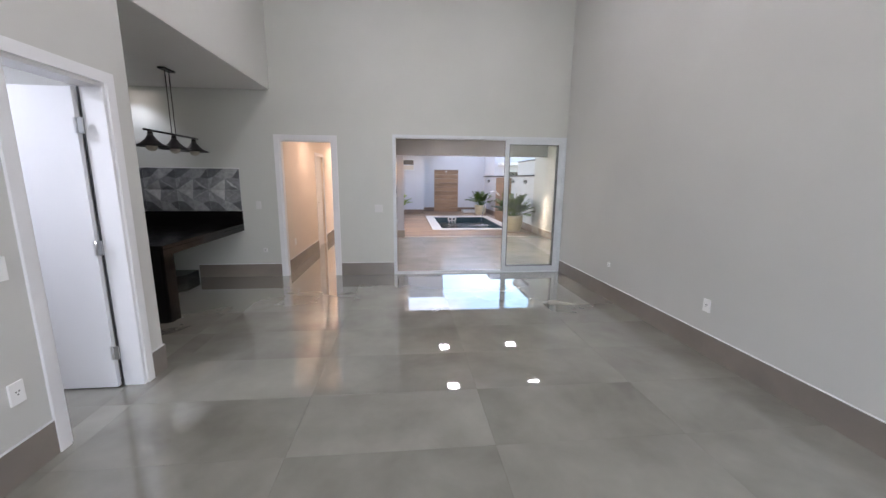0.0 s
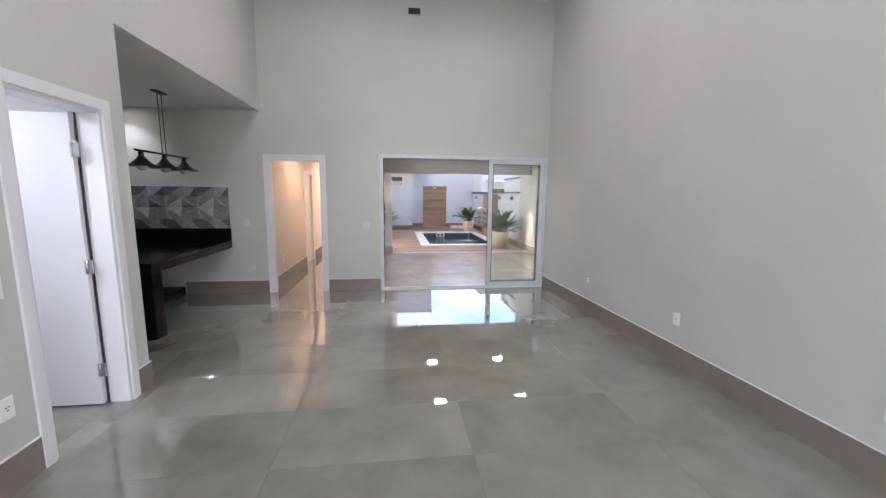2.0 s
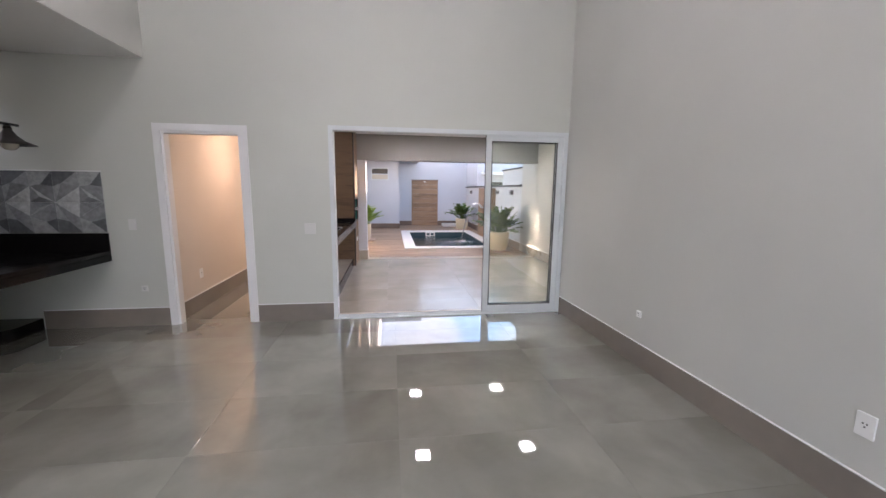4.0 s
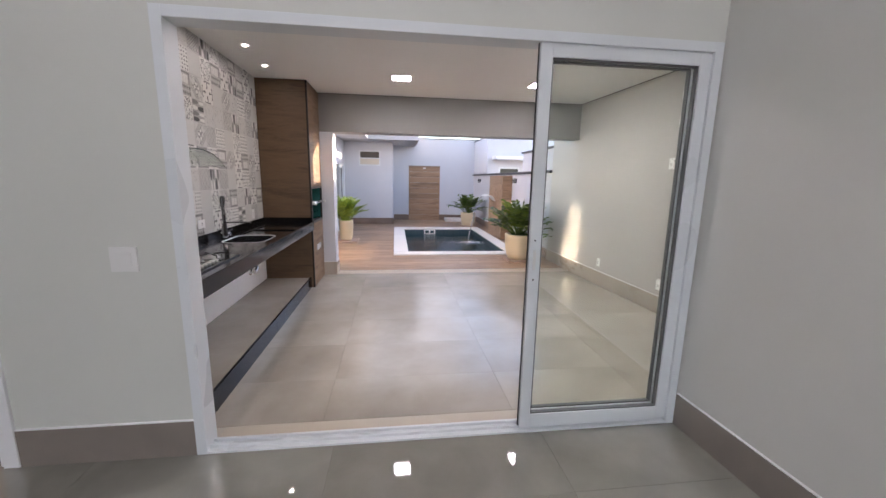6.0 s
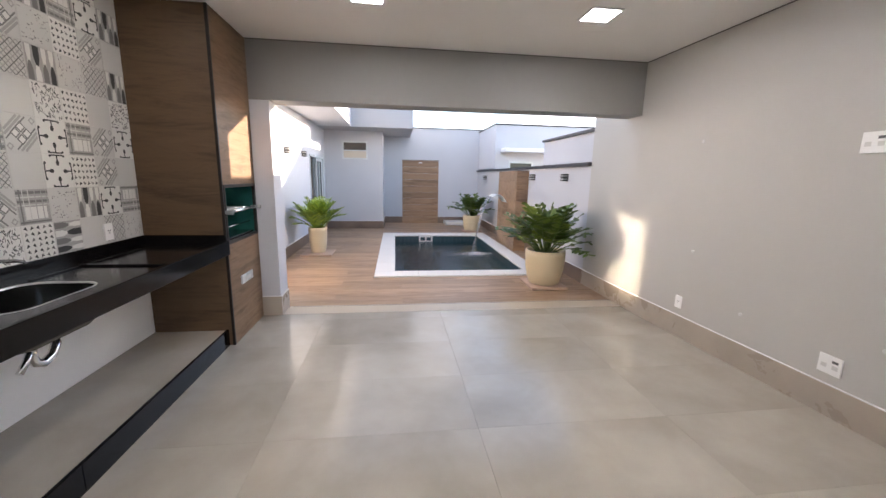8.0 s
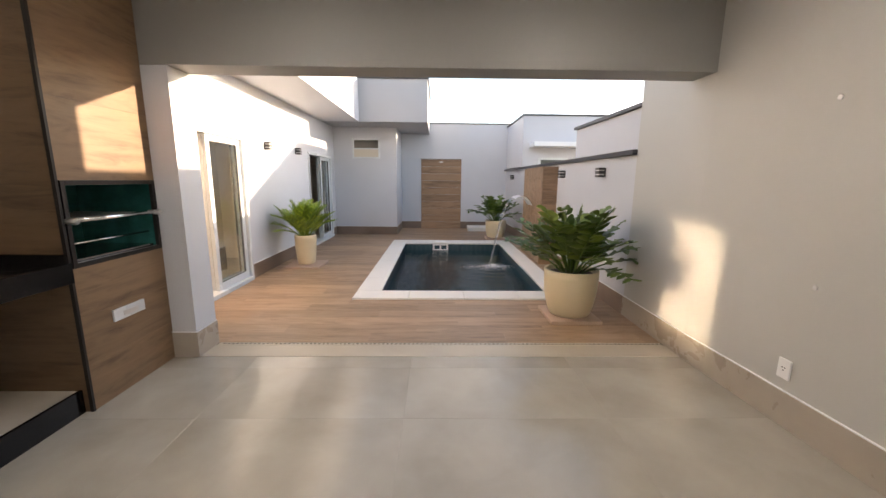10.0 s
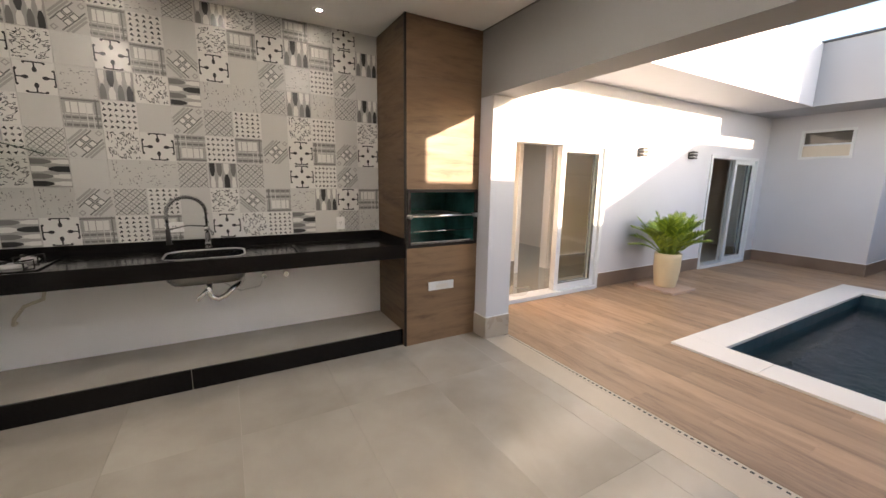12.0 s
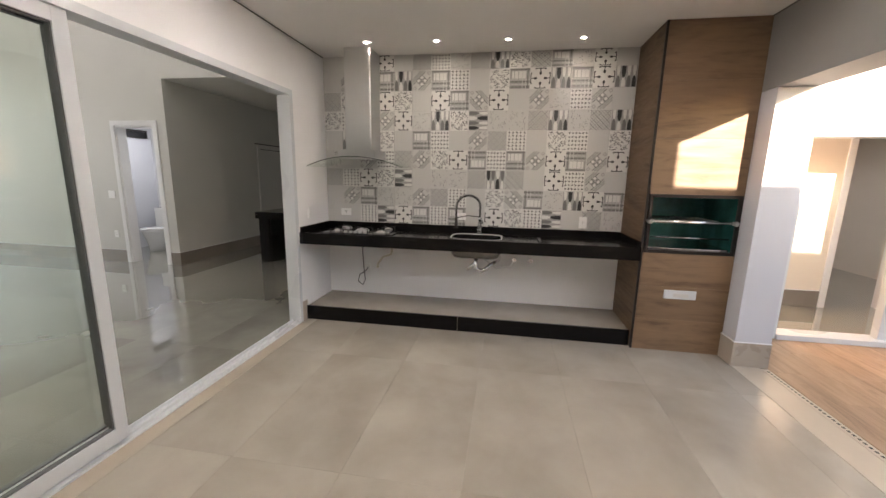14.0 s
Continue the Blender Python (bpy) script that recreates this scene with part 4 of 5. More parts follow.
bm = bmesh.new()
SR = 0.10
loft(bm, [(rounded(SX0 + i, SY0 + i, SX1 - i, SY1 - i, SR - i * 0.5), z) for i, z in ((0.002, CZ - 0.004), (0.004, 0.80), (0.008, 0.74), (0.03, 0.708), (0.06, 0.70))], True)
loft(bm, [(rounded(SX0 + i, SY0 + i, SX1 - i, SY1 - i, SR - i * 0.5), z) for i, z in ((-0.002, CZ - 0.031), (0.0, 0.80), (0.004, 0.736), (0.028, 0.703), (0.06, 0.697))], True)
# the dark reflections are put into the bowl's steel colour
part("bowl", bm, Mat("sink_steel_dark_reflection", (0.20, 0.20, 0.195), 0.22, 1.0).m, sink)
bm = bmesh.new()
loft(bm, [(rounded(SX0 - i, SY0 - i, SX1 + i, SY1 + i, SR + i), z) for i, z in ((0.009, CZ + 0.0005), (0.008, CZ + 0.002), (0.003, CZ + 0.003), (-0.002, CZ + 0.001), (-0.003, CZ - 0.006))])
part("rim", bm, M["steel"], sink)
bm = bmesh.new()
lathe(bm, [(0.045, 0.704), (0.045, 0.708), (0.03, 0.7085), (0.01, 0.706)], -0.22, 7.92, 20)
part("strainer", bm, M["chrome"], sink)
bm = bmesh.new()
tube(bm, [(-0.22, 7.92, 0.70), (-0.22, 7.92, 0.60), (-0.22, 7.93, 0.57), (-0.22, 7.97, 0.55), (-0.22, 8.02, 0.57), (-0.23, 8.06, 0.61), (-0.28, 8.11, 0.63), (-0.42, 8.14, 0.63), (XT, 8.14, 0.63)], 0.02, 12)
tube(bm, [(-0.22, 7.92, 0.64), (-0.21, 7.88, 0.60), (-0.21, 7.84, 0.56)], 0.014, 10)
part("waste_trap", bm, M["chrome"], sink, "chrome waste trap")
for y in (8.30, 8.47):
    bm = bmesh.new()
    tube(bm, [(XT, y, 0.62), (XT + 0.05, y, 0.62)], 0.016, 12)
    tube(bm, [(XT + 0.05, y, 0.62), (XT + 0.075, y, 0.62)], 0.022, 8)
    tagged(part("stop_valve", bm, M["chrome"]), "small chrome stop valve under the counter", "valve", "stop valves")
bm = bmesh.new()
tube(bm, [(XT + 0.06, 8.30, 0.62), (-0.42, 8.26, 0.56), (-0.38, 8.12, 0.55), (-0.36, 8.0, 0.64), (-0.42, 7.94, 0.85)], 0.007, 8)
tagged(part("water_hose", bm, M["steel"]), "thin braided steel hose under the sink", "hose")

t = thing("kitchen_faucet", "tall chrome spring-neck kitchen faucet", "faucet", "", (-0.45, 7.93, CZ))
bm = bmesh.new()
lathe(bm, [(0.028, 0.0), (0.028, 0.012), (0.02, 0.018), (0.018, 0.12), (0.014, 0.125)], sides=20)
part("body", bm, M["dark_chrome"], t)
arch = [(0.11 * k / 12, -0.115 + 0.115 * math.cos(math.pi * k / 12), 0.28 + 0.11 * math.sin(math.pi * k / 12)) for k in range(13)]
path = [(0, 0, 0.12)] + arch + [(0.11, -0.23, 0.16)]
bm = bmesh.new()
tube(bm, path, 0.009, 10)
part("neck", bm, M["dark_chrome"], t)
bm = bmesh.new()
helix = []
pv = [Vector(p) for p in path]
for k in range(len(pv) - 1):
    for q in range(18):
        a = (k + q / 18)
        p, dr = pv[k].lerp(pv[k + 1], q / 18), (pv[k + 1] - pv[k]).normalized()
        n1 = Vector((1, 0, 0))
        n2 = dr.cross(n1).normalized()
        w = a * 2 * math.pi * 2.5
        helix.append(p + 0.015 * (math.cos(w) * n1 + math.sin(w) * n2))
tube(bm, helix, 0.0022, 5)
part("spring", bm, M["dark_chrome"], t)
bm = bmesh.new()
tube(bm, [(0.11, -0.23, 0.17), (0.11, -0.23, 0.09), (0.11, -0.23, 0.06)], [0.014, 0.016, 0.02], 14)
part("spray_head", bm, M["black_metal"], t, "black and chrome spray head")
bm = bmesh.new()
tube(bm, [(0.0, 0.0, 0.17), (0.055, -0.12, 0.185), (0.11, -0.23, 0.165)], 0.005, 8)
part("holder_arm", bm, M["dark_chrome"], t)
bm = bmesh.new()
tube(bm, [(0.018, 0.0, 0.06), (0.07, 0.02, 0.085)], 0.006, 8)
part("lever", bm, M["dark_chrome"], t)
bm = bmesh.new()
tube(bm, [(0.0, 0.0, 0.150), (0.10, 0.02, 0.152), (0.20, 0.035, 0.152), (0.225, 0.04, 0.148), (0.232, 0.041, 0.13)], 0.008, 10)
part("side_spout", bm, M["dark_chrome"], t, "straight chrome swivel spout")
bm = bmesh.new()
lathe(bm, [(0.02, 0.135), (0.022, 0.14), (0.022, 0.165), (0.016, 0.17)], sides=18)
part("collar", bm, M["chrome"], t)
bm = bmesh.new()
tube(bm, [(-0.03, 0.0, 0.045), (0.055, 0.0, 0.045)], [0.016, 0.019], 14)
part("valve_body", bm, M["chrome"], t)

t = thing("cooktop", "black glass gas cooktop with five burners", "cooktop", "", (-0.25, 6.76, CZ))
blackglass = Mat("black_glass", (0.008, 0.008, 0.009), 0.05).m
boxpart("glass_plate", (-0.24, -0.36, 0.001, 0.24, 0.36, 0.009), blackglass, t, 0.003)
for x, y, r in ((-0.12, -0.24, 0.045), (0.10, -0.24, 0.036), (0.0, -0.02, 0.055), (-0.12, 0.22, 0.036), (0.10, 0.22, 0.045)):
    bm = bmesh.new()
    lathe(bm, [(r * 1.3, 0.009), (r * 1.3, 0.013), (r, 0.016), (r, 0.026), (r * 0.8, 0.031), (0.004, 0.032)], x, y, 20)
    b = part("burner", bm, M["steel"], t, "steel gas burner")
    bm = bmesh.new()
    for k in range(4):
        a = k * math.pi / 2 + 0.785
        c, s = math.cos(a), math.sin(a)
        tube(bm, [(x + c * r * 2.1, y + s * r * 2.1, 0.009), (x + c * r * 2.1, y + s * r * 2.1, 0.036), (x + c * r * 0.5, y + s * r * 0.5, 0.036)], 0.0045, 6)
    part("pan_support", bm, M["black_metal"], b)
for k in range(5):
    bm = bmesh.new()
    lathe(bm, [(0.018, 0.009), (0.018, 0.022), (0.015, 0.028), (0.004, 0.029)], 0.19, -0.12 + 0.05 * k, 14)
    part("knob", bm, M["steel"], t)

t = thing("range_hood", "stainless steel range hood with a curved glass canopy", "range hood")
bm = bmesh.new()
box(bm, XT + 0.012, 6.575, 1.70, -0.27, 6.845, ZV - 0.001, 0.012)
part("chimney", bm, M["steel"], t)
bm = bmesh.new()
box(bm, XT + 0.012, 6.52, 1.625, -0.20, 6.90, 1.70, 0.006)
part("motor_box", bm, M["steel"], t)
bm = bmesh.new()
n = 24
top, bot = [], []
for i in range(n + 1):
    f = i / n * 2 - 1
    y, z = 6.72 + f * 0.485, 1.635 - 0.095 * f * f
    front = -0.10 + 0.05 * (1 - f * f)
    top.append([bm.verts.new((x, y, z)) for x in (XT + 0.012, front)])
    bot.append([bm.verts.new((x, y, z - 0.006)) for x in (XT + 0.012, front)])
for i in range(n):
    for a in (top, bot):
        bm.faces.new((a[i][0], a[i + 1][0], a[i + 1][1], a[i][1])).smooth = True
    bm.faces.new((top[i][1], top[i + 1][1], bot[i + 1][1], bot[i][1])).material_index = 1
bm.faces.new((top[0][0], top[0][1], bot[0][1], bot[0][0])), bm.faces.new((top[n][0], top[n][1], bot[n][1], bot[n][0]))
part("glass_canopy", bm, [glass("hood_glass", (0.93, 0.95, 0.93)), Mat("glass_edge", (0.05, 0.07, 0.06), 0.2).m], t, "curved clear glass canopy")

pl = thing("counter_plinth", "low tiled plinth with a black granite front", "plinth")
boxpart("top", (XT + 0.001, YV + 0.013, 0.0, -0.002, 9.328, 0.135), M["tile_ver"], pl)
boxpart("front", (-0.002, YV + 0.013, 0.0, 0.018, 7.78, 0.142), M["granite"], pl, 0.002)
boxpart("front", (-0.002, 7.784, 0.0, 0.018, 9.328, 0.142), M["granite"], pl, 0.002)
bm = bmesh.new()
tube(bm, [(XT + 0.02, 6.68, 0.43), (XT + 0.05, 6.66, 0.40), (XT + 0.06, 6.60, 0.36), (XT + 0.06, 6.58, 0.28), (XT + 0.05, 6.63, 0.24), (XT + 0.05, 6.66, 0.30), (XT + 0.06, 6.65, 0.45), (XT + 0.06, 6.64, 0.60), (XT + 0.06, 6.64, 0.86)], 0.005, 6)
tagged(part("power_cable", bm, M["gasket"]), "black power cable looped below the cooktop", "cable")
bm = bmesh.new()
tube(bm, [(XT, 6.80, 0.45), (XT + 0.04, 6.80, 0.45), (XT + 0.07, 6.82, 0.50), (XT + 0.08, 6.88, 0.58), (XT + 0.10, 6.98, 0.62), (XT + 0.12, 7.0, 0.68), (XT + 0.12, 6.95, 0.86)], 0.011, 8)
tagged(part("gas_hose", bm, Mat("pale_hose", (0.62, 0.58, 0.48), 0.5).m), "pale gas hose under the cooktop", "hose")

# ---- barbecue tower ----
TX, TY0, TY1 = 0.06, 9.332, 10.048
bb = thing("barbecue", "built-in barbecue tower clad in wood-look tile", "barbecue")
boxpart("side_cladding", (XT + 0.002, TY0, 0.0, TX - 0.016, TY0 + 0.02, ZV - 0.002), M["tower_shaded_side"], bb)
zs = [0.0, 0.285, 0.575, 0.862]
for a, b in zip(zs, zs[1:]):
    boxpart("lower_tile", (TX - 0.016, TY0 + 0.016, a + 0.0004, TX, TY1, b - 0.0004), M["tower"], bb, 0.0004)
zs = [1.352, 1.79, 2.225, ZV - 0.002]
for a, b in zip(zs, zs[1:]):
    boxpart("upper_tile", (TX - 0.016, TY0 + 0.016, a + 0.0004, TX, TY1, b - 0.0004), M["tower"], bb, 0.0004)
boxpart("corner_trim", (TX - 0.018, TY0 - 0.003, 0.0, TX + 0.003, TY0 + 0.014, ZV - 0.002), M["black_metal"], bb, 0.002, "black metal corner trim")
bm = bmesh.new()
box(bm, XT + 0.002, TY0 + 0.02, 0.0, TX - 0.016, TY1, 0.86), box(bm, XT + 0.002, TY0 + 0.02, 1.355, TX - 0.016, TY1, ZV - 0.002)
part("core", bm, M["grout"], bb)
teal = Mat("teal_enamel", (0.02, 0.11, 0.10), 0.18)
tv = teal.world()
teal.set("Base Color", teal.ramp(teal.noise(tv, 5, 4), (0.3, (0.012, 0.06, 0.055)), (0.7, (0.035, 0.16, 0.14))))
bm = bmesh.new()
for b in ((XT + 0.06, TY0 + 0.03, 0.862, XT + 0.09, TY1 - 0.01, 1.354), (XT + 0.09, TY0 + 0.03, 0.862, TX - 0.02, TY0 + 0.05, 1.354), (XT + 0.09, TY1 - 0.03, 0.862, TX - 0.02, TY1 - 0.01, 1.354), (XT + 0.09, TY0 + 0.05, 1.33, TX - 0.02, TY1 - 0.03, 1.354)):
    box(bm, *b)
part("firebox", bm, teal.m, bb, "dark teal enamelled firebox")
bm = bmesh.new()
for b in ((TX - 0.02, TY0 + 0.024, 0.862, TX + 0.003, TY0 + 0.05, 1.352), (TX - 0.02, TY1 - 0.03, 0.862, TX + 0.003, TY1 - 0.002, 1.352), (TX - 0.02, TY0 + 0.05, 1.325, TX + 0.003, TY1 - 0.03, 1.352), (TX - 0.02, TY0 + 0.05, 0.862, TX + 0.003, TY1 - 0.03, 0.89)):
    box(bm, *b, 0.002)
part("opening_frame", bm, M["black_metal"], bb)
boxpart("ash_tray", (XT + 0.1, TY0 + 0.06, 0.865, TX - 0.03, TY1 - 0.04, 0.905), M["dark_chrome"], bb, 0.004)
bm = bmesh.new()
tube(bm, [(TX - 0.06, TY0 + 0.05, 0.99), (TX - 0.06, TY1 - 0.03, 0.99)], 0.007, 8)
part("skewer_rail", bm, M["dark_chrome"], bb)
bm = bmesh.new()
for k in range(13):
    y = TY0 + 0.08 + k * 0.044
    tube(bm, [(XT + 0.12, y, 1.13), (TX - 0.03, y, 1.13)], 0.004, 6)
part("grill", bm, M["steel"], bb)
bm = bmesh.new()
tube(bm, [(TX + 0.012, TY0 + 0.03, 1.13), (TX + 0.012, TY1 - 0.05, 1.13)], 0.013, 12)
part("grill_bar", bm, M["chrome"], bb, "polished steel grill bar")
for y in (TY0 + 0.03, TY1 - 0.05):
    bm = bmesh.new()
    tube(bm, [(TX - 0.03, y, 1.13), (TX + 0.05, y, 1.13), (TX + 0.06, y, 1.13)], [0.012, 0.02, 0.014], 12)
    part("grill_knob", bm, M["steel"], bb)
dr = boxpart("ash_drawer", (TX, 9.55, 0.475, TX + 0.014, 9.80, 0.55), M["alu"], bb, 0.003, "white metal ash drawer front")
boxpart("drawer_pull", (TX + 0.014, 9.62, 0.495, TX + 0.018, 9.74, 0.525), M["steel"], dr, 0.001)
# ---- yard ----
wd = tagged(new("door_7"), "wood-look tiled service door flush in the end wall", "door", kind="structure")
for k in range(10):
    boxpart("plank", (1.64, YE - 0.02, 0.194 * k + 0.002, 2.77, YE - 0.001, 0.194 * (k + 1) - 0.001), M["panel_wood"], wd, 0.0015)
boxpart("head_light", (2.15, YE - 0.03, 1.86, 2.25, YE - 0.02, 1.885), M["plastic"], wd)
boxpart("top_trim", (1.62, YE - 0.022, 1.942, 2.79, YE - 0.001, 1.96), M["skirting"], wd)

bw = tagged(new("window_1"), "small high white aluminium window, tilted open", "window", kind="structure")
bm = bmesh.new()
for b in ((0.0, 1.88, 0.04, 2.36), (0.64, 1.88, 0.68, 2.36), (0.04, 1.88, 0.64, 1.92), (0.04, 2.32, 0.64, 2.36)):
    box(bm, b[0], YN - 0.015, b[1], b[2], YN + 0.10, b[3], 0.003)
part("window_frame", bm, M["alu"], bw)
boxpart("pane", (0.04, YN + 0.05, 2.13, 0.64, YN + 0.056, 2.32), Mat("dim_glass", (0.10, 0.092, 0.08), 0.05).m, bw)
# cream light in the glass is put into the lower pane's colour
boxpart("frosted_pane", (0.04, YN + 0.02, 1.92, 0.64, YN + 0.026, 2.10), Mat("cream_painted_light", (0.58, 0.52, 0.42), 0.3).m, bw, 0, "lower pane with cream light painted into its colour")
boxpart("window_sash", (0.04, YN + 0.01, 2.10, 0.64, YN + 0.04, 2.13), M["alu"], bw, 0.003)


sconce_mat = paint("dark_grey_lamp_paint", (0.075, 0.072, 0.07), 0.5, 0.1)


def sconce(x, y, z, face):
    t = thing("wall_sconce", "small dark square up-and-down wall lamp", "wall lamp", "yard wall lamps")
    bm = bmesh.new()
    for b in ((-0.05, -0.085, -0.055, 0.05, -0.012, -0.03), (-0.05, -0.085, 0.03, 0.05, -0.012, 0.055), (-0.05, -0.085, -0.018, 0.05, -0.012, 0.018)):
        box(bm, *b, 0.003)
    part("shell", bm, sconce_mat, t)
    boxpart("wall_bracket", (-0.05, -0.012, -0.05, 0.05, 0, 0.05), sconce_mat, t)
    boxpart("lamp_core", (-0.03, -0.07, -0.03, 0.03, -0.012, 0.03), M["plastic"], t)
    t.matrix_world = Matrix.Translation((x, y, z)) @ pose(0, 0, 0, 0, 0, face)


sconce(XG, 13.10, 1.85, 90), sconce(XG, 14.34, 1.86, 90)
sconce(XW, 11.75, 1.475, -90), sconce(XW, 13.15, 1.475, -90), sconce(XW, 17.05, 1.46, -90)

# cascade beside the pool
cs = thing("cascade_pillar", "wood-look tiled pillar with a curved pool cascade spout", "cascade")
CX0, CX1, CY0, CY1 = 3.79, XW - 0.002, 13.45, 14.75
for k in range(8):
    z0, z1 = 0.2 * k + 0.001, 0.2 * (k + 1) - 0.001
    boxpart("cladding_tile", (CX0 + 0.012, CY0, z0, CX1, CY0 + 0.012, z1), M["panel_wood"], cs, 0.001)
    boxpart("cladding_tile", (CX0, CY0, z0, CX0 + 0.012, CY1, z1), M["deck"], cs, 0.001)
boxpart("core", (CX0 + 0.012, CY0 + 0.012, 0, CX1, CY1, 1.6), M["grout"], cs)
sp = thing("cascade_spout", "thin curved white cascade spout on the pillar", "water spout")
bm = bmesh.new()
prof = [(CX0, 0.95), (CX0 - 0.05, 1.03), (CX0 - 0.11, 1.085), (CX0 - 0.18, 1.105), (CX0 - 0.25, 1.095), (CX0 - 0.30, 1.065)]
for (xa, za), (xb, zb) in zip(prof, prof[1:]):
    vs = [bm.verts.new(p) for p in ((xa, 14.05, za), (xb, 14.05, zb), (xb, 14.45, zb), (xa, 14.45, za), (xa, 14.05, za - 0.012), (xb, 14.05, zb - 0.012), (xb, 14.45, zb - 0.012), (xa, 14.45, za - 0.012))]
    for q in ((0, 1, 2, 3), (4, 5, 6, 7), (0, 1, 5, 4), (3, 2, 6, 7)):
        bm.faces.new([vs[i] for i in q]).smooth = True
part("blade", bm, M["plastic"], sp)
fall = Mat("falling_water", (0.9, 0.95, 1.0), 0.05, IOR=1.2, Transmission_Weight=0.3)
fv = fall.world((30, 30, 2))
fall.set("Alpha", fall.ramp(fall.noise(fv, 1.0, 3), (0.40, (0.10,) * 3), (0.65, (0.65,) * 3)))
bm = bmesh.new()
rows = []
for k in range(14):
    f = k / 13
    x, z = CX0 - 0.30 - 0.46 * f, 1.06 - 1.21 * f * f
    w = 0.18 - 0.10 * f
    rows.append([bm.verts.new((x + 0.01 * math.sin(5 * j + k), 14.25 - 0.43 * f + w * (j / 6 * 2 - 1), z)) for j in range(7)])
for a, b in zip(rows, rows[1:]):
    for j in range(6):
        bm.faces.new((a[j], a[j + 1], b[j + 1], b[j])).smooth = True
part("water_sheet", bm, fall.m, sp, "thin transparent sheet of falling water").visible_shadow = False
foam = Mat("foam", (0.85, 0.88, 0.9), 0.4).m
bm = bmesh.new()
rnd = random.Random(9)
for k in range(800):
    r, a = abs(rnd.gauss(0, 0.11)), rnd.uniform(0, 6.28)
    c = Vector((SPLASH[0] + 2.4 * r * math.cos(a), SPLASH[1] + r * math.sin(a), -0.145 + rnd.uniform(0, 0.06) * math.exp(-r * 8)))
    s = rnd.uniform(0.0015, 0.0055)
    bmesh.ops.create_icosphere(bm, subdivisions=1, radius=s, matrix=Matrix.Translation(c) @ Matrix.Diagonal((2.2, 2.2, 0.5, 1)))
tagged(part("water_splash", bm, foam), "white foam where the cascade meets the pool", "splash", kind="stuff")
# skimmer, return and slab by the pool
t = thing("pool_skimmer", "white plastic skimmer mouth in the pool wall", "skimmer")
bm = bmesh.new()
for b in ((2.0, 2.34, -0.145, -0.12), (2.0, 2.34, -0.035, -0.014), (2.0, 2.04, -0.12, -0.035), (2.30, 2.34, -0.12, -0.035), (2.15, 2.19, -0.12, -0.035)):
    box(bm, b[0], WATER[3] - 0.03, b[2], b[1], WATER[3] - 0.002, b[3], 0.002)
part("mouth", bm, M["plastic"], t)
boxpart("hatch", (2.05, WATER[3] + 0.1, 0.0205, 2.27, WATER[3] + 0.3, 0.026), M["plastic"], t, 0.004)
tagged(boxpart("stone_slab", (2.95, 17.55, 0.0, 3.55, 18.15, 0.10), edge, None, 0.01), "low white stone block by the end wall", "stone block")

# ---- potted plants ----
pot_mat = paint("cream_glaze", (0.64, 0.54, 0.36), 0.35, 0.1)
soil = paint("soil", (0.06, 0.045, 0.035), 0.95, 0.6)
tray_mat = paint("worn_tray", (0.50, 0.36, 0.27), 0.6, 0.2)


def leaf_mat(name, c):
    m = Mat(name, c, 0.42, Specular_IOR_Level=0.35)
    r = m.node("NewGeometry").outputs["Random Per Island"]
    m.set("Base Color", m.ramp(r, (0.0, vary(c, 0.65)), (0.5, c), (1.0, (c[0] * 1.9, c[1] * 1.5, c[2] * 1.3))))
    return m.m


zz_leaf = leaf_mat("dark_leaf", (0.068, 0.12, 0.02))
cy_leaf = leaf_mat("bright_leaf", (0.22, 0.34, 0.045))


